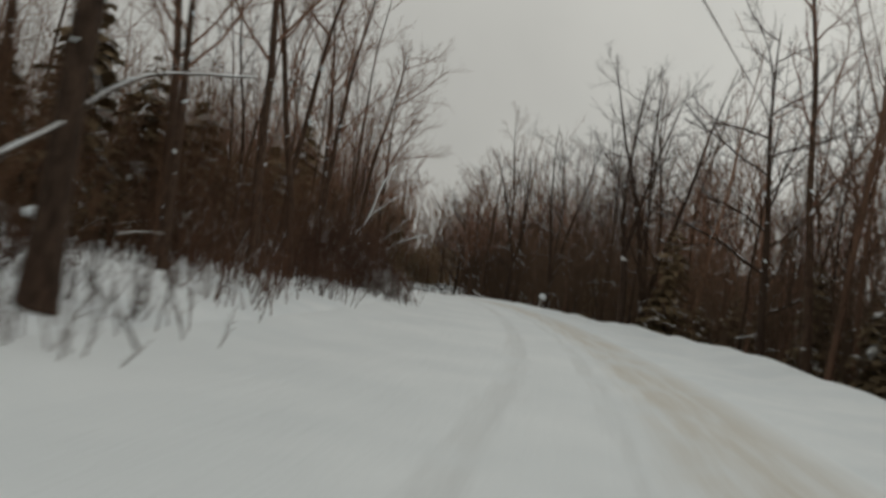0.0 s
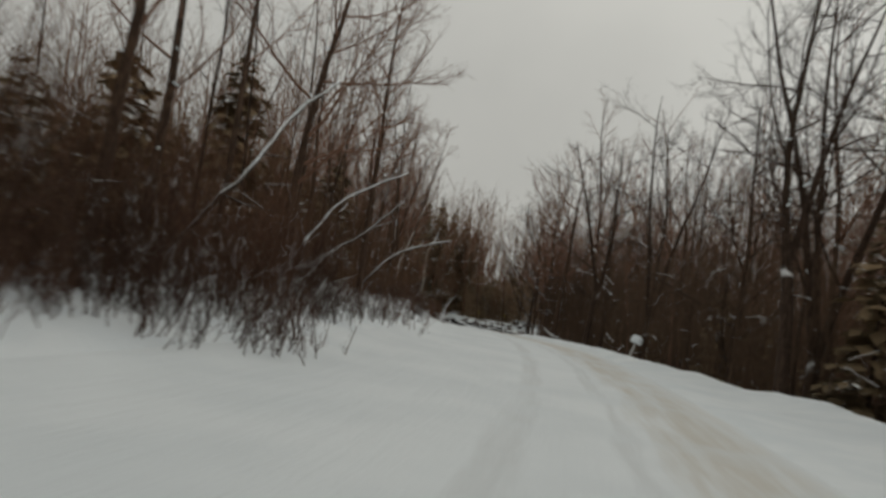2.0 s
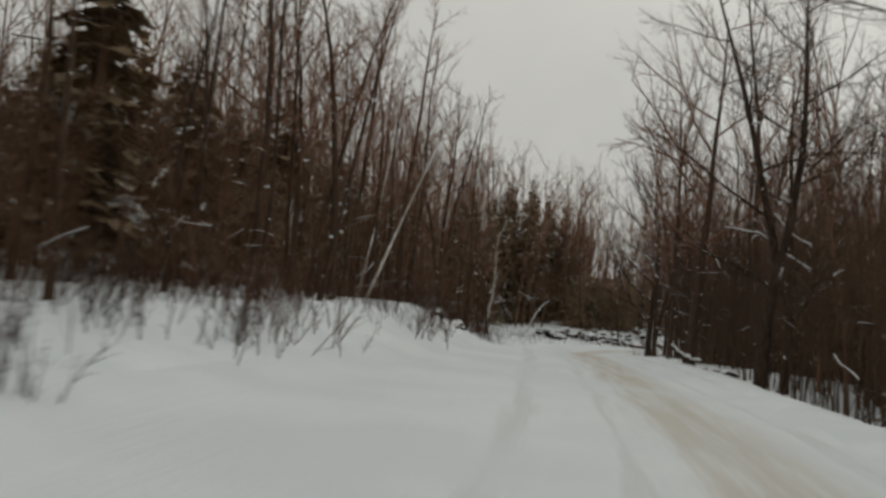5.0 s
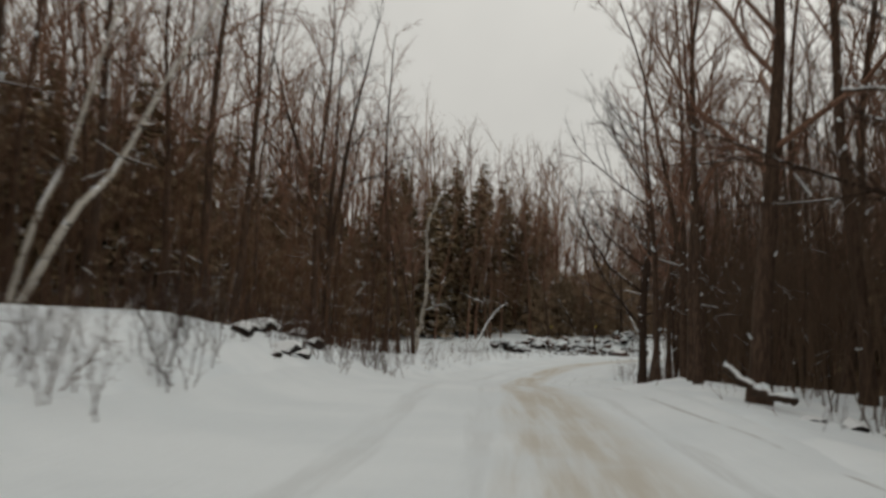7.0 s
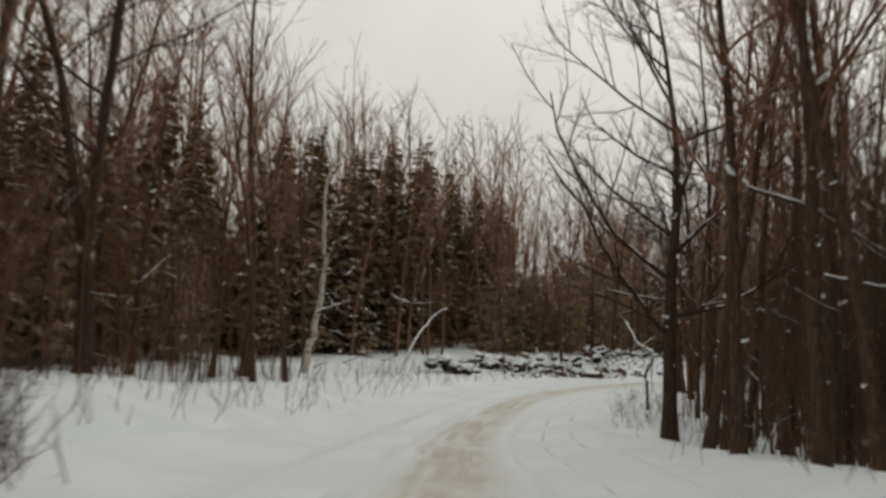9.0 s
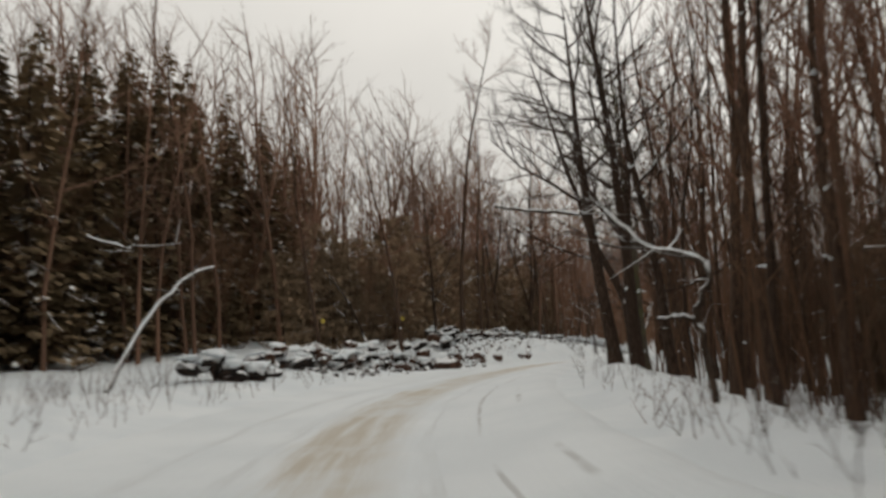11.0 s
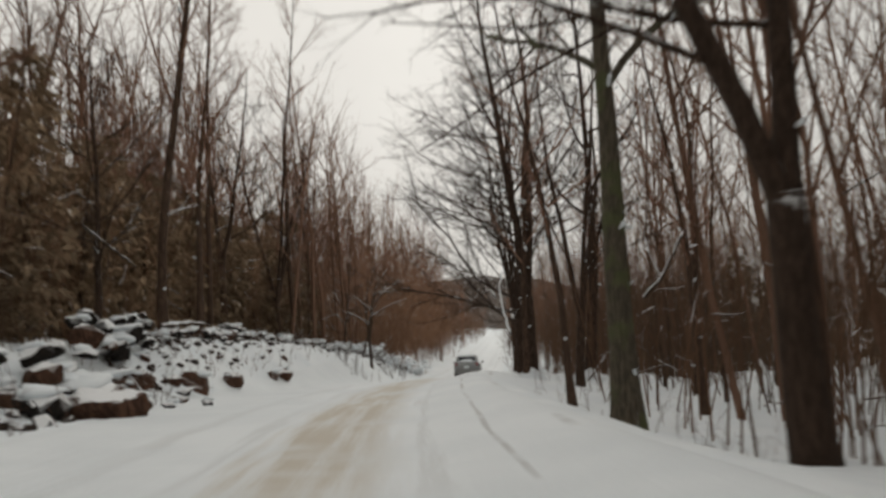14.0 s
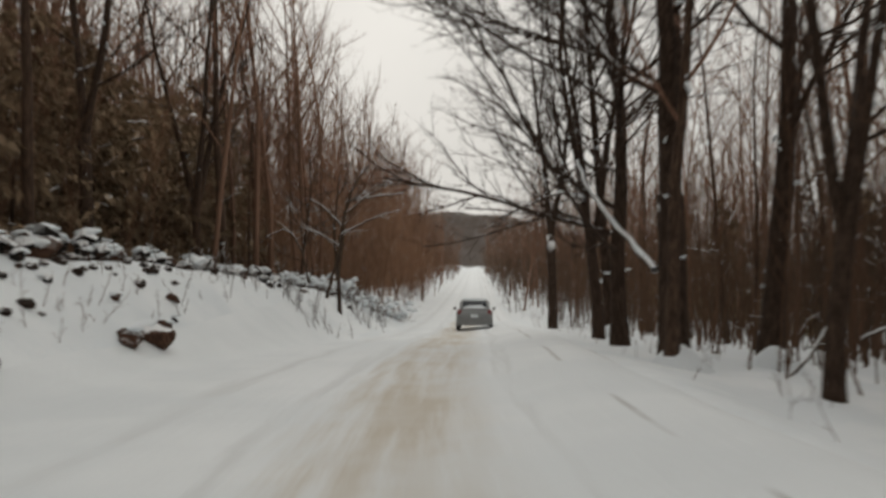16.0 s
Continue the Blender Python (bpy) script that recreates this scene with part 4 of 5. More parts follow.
def limb(name, pts, r0, r1, bark, label, category="branch", snow=True, twigs=0, seed=0, group=""):
    """A limb or log along a few points, with its ridge of snow."""
    rng = np.random.default_rng(seed)
    line = curve(pts, 5 * len(pts))
    line[1:-1] += rng.normal(0, r0 * 0.25, (len(line) - 2, 3))
    root = new(name)
    rad = np.linspace(r0, r1, len(line))
    wood, white, fine = Tubes(), Tubes(), Tubes()
    wood.tube(line, rad, 7)
    for _ in range(twigs):
        q, w = along(line, rng.uniform(0.3, 0.98))
        fine.tube(stem(rng, q, unit(w + rng.normal(0, 0.6, 3)), rng.uniform(0.5, 1.6), 3, 0.15, 0.03), np.linspace(r1 * 0.8, r1 * 0.2, 4), 3)
    part("wood", wood.mesh("wood", bark), root)
    if twigs:
        tagged(part("twigs", fine.mesh("twigs", bark), root), kind="stuff")
    if snow:
        thick = np.clip(0.5 + 0.5 * np.sin(np.arange(len(line)) * 1.3 + seed) * rng.random(len(line)) - 0.45 * (rng.random(len(line)) < 0.3), 0.08, 1)
        white.tube(line + np.stack([0 * rad, 0 * rad, rad * 0.85], 1), np.maximum(rad * thick, 0.006), 6)
        part("snow", white.mesh("snow", M_SNOW), root, "ridge of fresh snow")
    return tagged(root, label, category, group)


def birch(pts, r, seed):
    rng = np.random.default_rng(seed)
    root = new("birch_tree")
    line = curve(pts, 14)
    trunk, crown = Tubes(), Tubes()
    trunk.tube(line, np.linspace(r, r * 0.3, 14), 8)
    ramify(rng, crown, line[None], np.array([4.5]), np.array([r]), [(14, 0.5, (0.4, 0.8), (0.35, 0.6), 3, 3, 0.12, 0.06, 0.4)] + LIGHT[1:])
    part("trunk", trunk.mesh("trunk", M_BIRCH), root, "white peeling birch bark")
    part("crown", crown.mesh("crown", M_BARK), root)
    return tagged(root, "leaning white birch tree on the snowy bank", "tree", "leaning birches")


birch([(-12.1, 79.6, 0.2), (-11.7, 80.6, 2.4), (-11.86, 81.90, 3.49), (-11.42, 82.91, 5.75), (-11.05, 84.4, 8.3), (-10.75, 85.8, 10.9)], 0.08, 1)
birch([(-12.5, 79.9, 0.2), (-12.5, 80.6, 2.4), (-12.64, 81.44, 3.69), (-12.73, 82.22, 5.76), (-12.9, 83.4, 8.6), (-13.2, 84.6, 11.8)], 0.065, 2)
limb("dead_birch", [(-17.46, 119.16, -1.88), (-17.09, 119.39, 0.62), (-16.80, 119.39, 3.15), (-16.83, 119.03, 5.90), (-16.04, 118.82, 8.40)], 0.16, 0.04, M_BIRCH, "pale dead birch trunk with forked snowy top", "tree", True, 14, 3)
limb("birch_sapling", [(-13.17, 75.89, 0.48), (-13.45, 75.78, 2.06), (-13.62, 75.63, 3.85)], 0.07, 0.04, M_BIRCH, "slim white birch stem in the thicket", "tree", False, 4, 4)
limb("leaning_stick", [(-10.2, 149.3, -2.3), (-10.74, 151.72, -1.08), (-11.48, 150.54, 0.91), (-12.44, 149.20, 2.50)], 0.07, 0.04, M_LIMB, "bare leaning stick with snow along it", "branch", True, 2, 5)
SNOWY = "snow-laden fallen limb leaning in the thicket"
FALLEN = "fallen limbs in the thicket"
limb("fallen_limb", [(-7.6, 52.3, 0.1), (-6.29, 52.22, 1.79), (-5.69, 52.76, 2.62), (-4.65, 53.33, 3.23), (-3.58, 54.15, 3.68)], 0.05, 0.035, M_LIMB, SNOWY, "branch", True, 3, 6, FALLEN)
limb("fallen_limb", [(-7.2, 42.6, 0.1), (-7.0, 44.0, 1.5), (-6.9, 45.9, 2.9), (-6.6, 48.0, 4.3), (-5.3, 51.35, 6.0)], 0.06, 0.035, M_LIMB, SNOWY, "branch", True, 4, 7, FALLEN)
limb("fallen_limb", [(-7.2, 44.2, 0.1), (-6.68, 44.71, 0.9), (-6.32, 45.6, 2.02), (-5.5, 46.2, 2.8), (-4.25, 46.88, 4.29)], 0.05, 0.03, M_LIMB, SNOWY, "branch", True, 3, 8, FALLEN)
limb("fallen_limb", [(-6.8, 34.6, 0.1), (-5.7, 35.2, 2.2), (-5.1, 35.6, 3.2), (-4.9, 37.3, 4.95), (-4.6, 39.0, 6.2)], 0.055, 0.035, M_LIMB, SNOWY, "branch", True, 3, 9, FALLEN)
limb("fallen_limb", [(-5.00, 7.48, 1.72), (-4.86, 8.68, 2.41), (-4.64, 9.80, 3.23), (-4.40, 10.94, 3.63), (-3.92, 12.64, 4.08)], 0.035, 0.015, M_LIMB, "long snowy limb hanging from a roadside tree", "branch", True, 8, 11, FALLEN)
limb("broken_log", [(-7.92, 49.59, 1.09), (-7.30, 49.98, 0.87), (-6.45, 50.46, 0.36)], 0.09, 0.07, M_LIMB, "broken log propped on a stump with snow", "log", True, 3, 12, FALLEN)
limb("broken_log", [(-7.95, 49.07, 0.30), (-7.76, 49.45, 0.71), (-7.26, 50.24, 1.16)], 0.05, 0.05, M_LIMB, "broken log propped on a stump with snow", "log", True, 3, 13, FALLEN)
limb("broken_log", [(-7.35, 48.71, -0.29), (-7.51, 49.37, 0.38), (-7.74, 49.71, 1.00)], 0.08, 0.07, M_DARK, "dark leaning stump in the snow", "log", False, 0, 14, FALLEN)
limb("fallen_log", [(-6.91, 48.99, -0.26), (-6.09, 50.61, -0.21), (-4.92, 53.32, -0.23)], 0.06, 0.04, M_LIMB, "long thin log lying on the snowbank", "log", True, 0, 15, FALLEN)
limb("fallen_log", [(0.09, 85.49, -0.16), (0.68, 85.22, -0.53), (1.31, 84.73, -0.69)], 0.11, 0.09, M_LIMB, "snow-covered log at the road's edge", "log", True, 0, 16)
limb("fallen_log", [(-15.46, 95.14, -0.06), (-14.81, 95.60, 0.10), (-14.27, 96.56, 0.20)], 0.07, 0.05, M_LIMB, "snow-covered log on the bank", "log", True, 0, 17)
limb("hanging_limb", [(7.34, 159.44, -2.05), (8.26, 161.75, -1.21), (9.47, 164.48, -0.14), (10.90, 167.03, 0.83)], 0.06, 0.04, M_LIMB, "thick snow-covered broken limb leaning on trees", "branch", True, 0, 18)
limb("hanging_limb", [(8.87, 163.71, -0.51), (9.95, 166.57, -0.13), (10.41, 168.65, -0.25), (11.05, 171.75, -0.47)], 0.05, 0.025, M_LIMB, "snow-covered bent branch over the verge", "branch", True, 4, 19)
limb("crooked_tree", [(-2.80, 118.55, -2.73), (-2.80, 118.79, -1.83), (-2.85, 118.93, -1.24), (-2.59, 118.95, -0.51), (-2.95, 119.56, -0.14), (-3.20, 120.21, 0.05), (-3.64, 121.22, 0.85)], 0.06, 0.035, M_LIMB, "crooked small tree bent over, thick with snow", "tree", True, 10, 20)
limb("snowy_limb", [(-2.87, 118.95, -1.31), (-3.13, 118.97, -1.24), (-3.46, 119.03, -1.26)], 0.05, 0.035, M_LIMB, "short snow-laden branch of the crooked tree", "branch", True, 0, 21)
limb("snowy_limb", [(-16.40, 128.46, 2.02), (-15.10, 128.05, 1.55), (-14.89, 128.09, 1.85)], 0.05, 0.04, M_LIMB, "snowy branch before dark spruces", "branch", True, 2, 22)
limb("snowy_limb", [(-15.3, 126.8, -2.2), (-15.02, 128.4, -0.7), (-14.8, 130.5, 0.45), (-14.6, 132.0, 1.1), (-14.39, 133.9, 1.5)], 0.075, 0.045, M_LIMB, "snowy limb leaning over the bank", "branch", True, 4, 23)
limb("snowy_limb", [(-6.63, 150.75, 0.68), (-6.10, 151.88, 0.34), (-5.61, 152.46, -0.01)], 0.03, 0.02, M_LIMB, "thin snowy limb in the woods", "branch", True, 2, 24)
limb("snowy_limb", [(-4.72, 155.76, 1.66), (-4.30, 156.12, 1.90), (-3.86, 156.47, 2.07)], 0.03, 0.02, M_LIMB, "thin snowy limb in the woods", "branch", True, 2, 25)
limb("snowy_limb", [(4.80, 80.47, 3.23), (4.14, 81.55, 3.82), (3.19, 82.60, 4.63), (1.95, 83.68, 4.97)], 0.06, 0.03, M_LIMB, "snowy limb of a roadside tree", "branch", True, 5, 26)
limb("snowy_limb", [(4.77, 80.36, 4.11), (4.24, 81.42, 4.61), (3.64, 82.40, 5.45)], 0.05, 0.03, M_LIMB, "snowy limb of a roadside tree", "branch", True, 4, 27)
limb("snowy_limb", [(-1.50, 101.33, 3.12), (-0.37, 101.30, 2.69), (0.99, 101.21, 1.78)], 0.04, 0.02, M_LIMB, "snowy broken branch among trunks", "branch", True, 4, 28)
limb("snowy_limb", [(-0.45, 100.38, 1.45), (0.72, 100.26, 1.21)], 0.05, 0.03, M_LIMB, "snowy broken branch among trunks", "branch", True, 0, 29)
limb("snowy_limb", [(-15.98, 116.60, 0.78), (-15.03, 116.95, 1.17)], 0.06, 0.03, M_LIMB, "snowy limb at the edge of the woods", "branch", True, 2, 30)
limb("snowy_sapling", [(7.08, 176.66, -2.63), (7.24, 176.61, -1.20), (7.33, 176.53, 0.02), (7.86, 176.31, 0.53), (8.80, 175.93, 1.09)], 0.045, 0.018, M_LADEN, "small leaning sapling with snow along its branches", "tree", True, 9, 33)
limb("snowy_sapling", [(6.31, 177.92, -2.61), (6.11, 177.97, -1.60), (5.56, 178.08, -0.73), (4.81, 178.26, -0.98)], 0.045, 0.018, M_LADEN, "small bent sapling with snow along its branches", "tree", True, 7, 34)
limb("snowy_sapling", [(6.75, 176.9, -3.2), (7.0, 176.75, -2.0), (7.25, 176.6, -0.6), (7.5, 176.4, 0.6), (7.95, 176.2, 1.5)], 0.07, 0.03, M_LADEN, "small dark tree with snow on its spreading branches", "tree", True, 10, 41)
for k, (x, z, u, v) in enumerate(((7.2, -0.9, 1.9, 0.9), (7.3, -0.2, 1.7, 1.3), (7.1, -1.3, -1.3, 0.7), (7.4, 0.3, 1.9, 0.3), (7.2, -0.6, -1.0, 1.0))):
    limb("snowy_limb", [(x, 176.6, z), (x + 0.5 * u, 176.6 - 0.25 * u, z + 0.6 * v), (x + u, 176.6 - 0.5 * u, z + v)], 0.04, 0.018, M_LADEN, "snow-lined branch of the small roadside tree", "branch", True, 3, 50 + k)
limb("fallen_log", [(-4.78, 157.99, -1.32), (-4.18, 158.31, -1.26), (-3.54, 158.62, -1.31)], 0.07, 0.06, M_LIMB, "snow-covered log on top of the bank", "log", True, 0, 35)
limb("snowy_limb", [(10.62, 159.77, -4.11), (10.96, 159.53, -3.64), (11.43, 159.55, -3.12)], 0.04, 0.03, M_LADEN, "broken snowy branch standing on the verge", "branch", True, 0, 36)
limb("snowy_limb", [(11.58, 158.95, -3.31), (11.82, 158.72, -3.14), (12.14, 158.39, -2.95)], 0.035, 0.025, M_LADEN, "broken snowy branch among trunks", "branch", True, 0, 37)
limb("snowy_limb", [(5.28, 148.39, -1.25), (5.62, 148.12, -0.79), (6.19, 147.95, 0.24)], 0.05, 0.03, M_LADEN, "snowy broken limb leaning from a trunk", "branch", True, 2, 38)
limb("snowy_limb", [(-4.69, 132.34, 2.80), (-3.74, 132.24, 2.60), (-2.40, 132.01, 2.38), (-1.64, 131.84, 2.23)], 0.05, 0.06, M_LIMB, "bare snow-lined branch reaching over the road", "branch", True, 6, 39)
limb("bent_stick", [(-3.51, 8.84, -0.10), (-3.97, 8.91, 0.47), (-4.31, 8.99, 0.68), (-4.38, 8.97, 0.83)], 0.022, 0.012, M_DARK, "bent dark stick standing out of the snow", "branch", False, 1, 40)
limb("cable", [(-8.3, -15.8, 2.3), (-1.8, 0.21, 4.27), (0.5, 5.9, 4.95), (5.0, 17.0, 6.6), (20.0, 54.0, 12.5)], 0.012, 0.012, M_DARK, "thin dark overhead cable", "cable", False, 0, 32)


# ---- stones ----
def stone_mesh(seed):
    rng = np.random.default_rng(seed)
    bm = bmesh.new()
    for p in rng.normal(0, 1, (24, 3)):
        bm.verts.new(unit(p) * (0.5, 0.42, 0.34) * rng.uniform(0.85, 1.1))
    hull = bmesh.ops.convex_hull(bm, input=bm.verts)
    bmesh.ops.delete(bm, geom=[v for v in hull["geom_interior"] if isinstance(v, bmesh.types.BMVert)], context="VERTS")
    me = bpy.data.meshes.new("stone")
    bm.to_mesh(me)
    bm.free()
    me.materials.append((M_ROCK, M_RUST)[seed % 4 == 0])
    return me


STONES = [stone_mesh(k) for k in range(8)]


def boulder_mesh(seed):
    """A broken block with ledges and rough faces."""
    rng = np.random.default_rng(seed)
    bm = bmesh.new()
    bmesh.ops.create_icosphere(bm, subdivisions=4, radius=0.5)
    cuts = [(unit(rng.normal(0, 1, 3)), rng.uniform(0.26, 0.44)) for _ in range(16)]
    for v in bm.verts:
        p = np.array(v.co) * (1.25, 0.95, 0.95)
        for way, far in cuts:
            p = p - way * max(0.0, p @ way - far)
        p = p * (1 + 0.10 * noise.noise(Vector(p * 5 + seed)) + 0.05 * noise.noise(Vector(p * 13 + seed)))
        v.co = p
    me = bpy.data.meshes.new("boulder")
    bm.to_mesh(me)
    bm.free()
    me.materials.append(M_RUST)
    return me


BOULDERS = [boulder_mesh(k) for k in range(4)]
wall = tagged(new("stone_wall"), "tumbled old field-stone wall under snow beside the road", "stone wall")
rs = random.Random(5)
wall_d = smooth_curve([132, 140, 147, 153, 160, 176, 190, 215], [-8.0, -7.9, -7.3, -6.6, -7.4, -7.6, -7.0, -6.5])
PILLOWS = []
for k in range(4):
    rng = np.random.default_rng(60 + k)
    bm = bmesh.new()
    bmesh.ops.create_icosphere(bm, subdivisions=2, radius=0.5)
    lump = rng.uniform(1.5, 4.0, 3)
    for v in bm.verts:
        v.co *= 1 + 0.22 * math.sin(lump[0] * 3 * v.co.x + k) + 0.20 * math.sin(lump[1] * 3 * v.co.y + 2 * k)
    me = bpy.data.meshes.new("pillow")
    bm.to_mesh(me)
    bm.free()
    me.materials.append(M_SNOW)
    me.polygons.foreach_set("use_smooth", [True] * len(me.polygons))
    PILLOWS.append(me)
for i in range(300):
    y = 133 + 62 * ((i + rs.random()) / 300) ** 1.15
    level = rs.random() ** 1.4 * (0.75 if y < 160 else 0.4)
    size = rs.uniform(0.4, 0.85) * (1.2 if y < 158 else 0.8)
    spill = 148 < y < 192 and i % 5 == 0
    level = 0 if spill else level
    x = across(y, float(wall_d(y)) - 0.9 * level - rs.uniform(-0.5, 0.5) + (rs.uniform(0, 2.0) if spill else 0))
    size = size * (0.6 if spill else 1.0)
    wide, high, turn = size * rs.uniform(0.9, 1.3), size * rs.uniform(0.8, 1.25), rs.uniform(0, 360)
    z = float(land(x, y)) + 0.05 + level
    stone = part("stone", rs.choice(STONES), wall)
    stone.matrix_basis = pose(x, y, z, rs.uniform(-30, 30), rs.uniform(-30, 30), turn) @ Matrix.Diagonal((wide, size, high, 1))
    if rs.random() < 0.75:
        cap = part("snow", rs.choice(PILLOWS), wall)
        cap.matrix_basis = pose(x + rs.uniform(-0.12, 0.12), y + rs.uniform(0, 0.15), z + 0.24 * high, rs.uniform(-15, 15), rs.uniform(-15, 15), turn) @ Matrix.Diagonal((wide * rs.uniform(0.7, 1.0), size * rs.uniform(0.7, 1.0), size * rs.uniform(0.18, 0.34), 1))
rubble = Tubes()
for i in range(520):
    y = 138 + 60 * rs.random()
    x = across(y, float(wall_d(y)) + rs.gauss(0.2, 0.6))
    size, turn = rs.uniform(0.05, 0.17), rs.uniform(0, 6.28)
    sides = rs.choice((5, 6, 7))
    ang = np.arange(sides) * 6.28 / sides + turn
    at = np.array([x, y, float(land(x, y)) + 0.03])
    rings = [np.stack([np.cos(ang) * w, 0.75 * np.sin(ang) * w, np.full(sides, z)], 1) * size * (0.8 + 0.4 * np.array([[rs.random()] for _ in range(sides)])) for w, z in ((0.8, -0.4), (1.0, 0.1), (0.55, 0.62))]
    rubble.v.append(np.concatenate(rings) + at)
    o, k = rubble.n, np.arange(sides)
    for row in (0, 1):
        rubble.four.append(np.stack([o + row * sides + k, o + row * sides + (k + 1) % sides, o + (row + 1) * sides + (k + 1) % sides, o + (row + 1) * sides + k], 1))
    rubble.three.append(np.array([(o + 2 * sides, o + 2 * sides + m, o + 2 * sides + m + 1) for m in range(1, sides - 1)]))
    rubble.n += 3 * sides
tagged(part("rubble", rubble.mesh("rubble", M_RUBBLE, False), wall, "small dark stones poking out of the snow"), kind="stuff")
for x, y, size, k in ((-6.4, 151.6, 1.9, 0), (-5.6, 153.3, 1.0, 4), (-5.35, 156.5, 0.8, 2), (-3.9, 157.9, 1.1, 5), (-4.6, 157.4, 0.6, 0), (-2.6, 160.2, 0.8, 3), (-0.52, 164.1, 0.66, 4), (-0.10, 164.8, 0.78, 0), (0.22, 165.7, 0.42, 5),
                      (-6.7, 154.5, 1.1, 4), (-9.4, 148.4, 0.9, 2), (-11.7, 143.4, 1.0, 5), (-8.0, 151.2, 0.8, 1), (-7.4, 152.6, 0.9, 6)):
    rock = tagged(new("boulder"), "dark rusty boulder half buried in the snowbank", "rock", "boulders by the wall")
    rock.matrix_basis = pose(x, y, float(land(x, y)) + 0.06 * size, 6, -8, 40 * k) @ Matrix.Diagonal((size, size, size, 1))
    part("stone", BOULDERS[k % 4], rock)
    cap = part("snow", PILLOWS[k % 4], rock, "cushion of fresh snow on top")
    cap.matrix_basis = pose(-0.10, 0.16, 0.30, 8, 0, 30 * k) @ Matrix.Diagonal((0.62, 0.42, 0.14, 1))
for x, y, size, k in ((-11.6, 87.5, 0.9, 1), (-12.8, 92.4, 0.9, 2), (-12.4, 89.9, 0.7, 3), (-11.3, 86.4, 0.6, 5), (-13.6, 91.2, 0.9, 6), (-18.2, 115.0, 0.9, 7), (-6.1, 52.9, 0.9, 1), (1.9, 82.6, 0.5, 2), (2.4, 81.5, 0.55, 3), (3.0, 80.6, 0.5, 6), (1.5, 83.4, 0.4, 7), (-14.2, 93.5, 0.8, 2), (-10.6, 85.0, 0.7, 3), (-9.9, 85.8, 0.75, 1), (-9.8, 86.7, 0.5, 2), (-11.2, 90.3, 0.8, 6), (-9.5, 84.6, 0.35, 5)):
    ob = tagged(new("snowy_rock", STONES[k]), "dark rock capped with thick snow on the bank", "rock", "rocks on the banks")
    ob.matrix_basis = pose(x, y, float(land(x, y)) + 0.1 * size, 6, -8, 50 * k) @ Matrix.Diagonal((size * 1.4, size, size * 0.8, 1))


def snowy_bush(x, y, size, seed):
    """A low bush bowed down, with cushions of snow caught in its twigs."""
    rng = np.random.default_rng(seed)
    root = tagged(new("snowy_bush"), "low dark bush half buried under cushions of snow", "bush", "bushes beyond the stone wall")
    root.matrix_basis = pose(x, y, float(land(x, y)), 0, 0, 57 * seed)
    twigs, white = Tubes(), Tubes()
    k = 26
    way = np.stack([rng.normal(0, 0.6, k), rng.normal(0, 0.6, k), np.ones(k)], 1)
    h = size * rng.uniform(0.6, 1.1, k)
    lines = stems(rng, rng.normal(0, 0.16 * size, (k, 3)) * (1, 1, 0) - (0, 0, 0.05), way, h, 3, 0.2, -0.12)
    twigs.tubes(lines, np.full(k, 0.012)[:, None] * np.linspace(1, 0.4, 4), 3)
    ramify(rng, twigs, lines, h, np.full(k, 0.012), [(6, 0.2, (0.4, 1.0), (0.2, 0.45), 1, 1, 0.1, 0.0, 0.7)])
    for _ in range(16):
        p = rng.normal(0, 0.34 * size, 3) * (1, 1, 0) + (0, 0, size * rng.uniform(0.08, 0.75))
        r = size * rng.uniform(0.10, 0.24)
        a = rng.random() * 6.28
        out = np.array([np.cos(a), np.sin(a), 0.0]) * r
        white.tube([p - 1.2 * out - (0, 0, 0.3 * r), p - 0.6 * out, p + (0, 0, 0.12 * r), p + 0.6 * out, p + 1.2 * out - (0, 0, 0.35 * r)], (0.1 * r, 0.5 * r, 0.62 * r, 0.5 * r, 0.1 * r), 7)
    tagged(part("brushwood", twigs.mesh("brushwood", M_WEED), root), kind="stuff")
    tagged(part("snow", white.mesh("snow", M_SNOW), root, "cushions of fresh snow"), kind="stuff")


for k, (x, y, size) in enumerate(((7.2, 181.4, 0.8), (8.0, 182.6, 0.7), (8.8, 183.6, 0.9), (9.6, 185.2, 0.8), (10.5, 186.4, 1.0), (11.3, 187.6, 0.8), (12.3, 189.3, 1.1), (13.2, 190.6, 0.9), (14.3, 192.2, 1.2), (15.4, 194.0, 1.3), (16.6, 195.4, 1.5), (6.4, 179.6, 0.7), (5.6, 178.3, 0.6), (9.4, 186.6, 0.9), (11.9, 191.0, 1.1))):
    snowy_bush(x, y, size, 300 + k)


# ---- post with a snow cap ----
def box_mesh(name, size, material, bevel=0.02, at=(0, 0, 0)):
    bm = bmesh.new()
    bmesh.ops.create_cube(bm, size=1.0)
    bmesh.ops.scale(bm, vec=size, verts=bm.verts)
    bmesh.ops.translate(bm, vec=at, verts=bm.verts)
    bmesh.ops.bevel(bm, geom=bm.edges, offset=bevel, segments=2, affect="EDGES")
    me = bpy.data.meshes.new(name)
    bm.to_mesh(me)
    bm.free()
    me.materials.append(material)
    return me


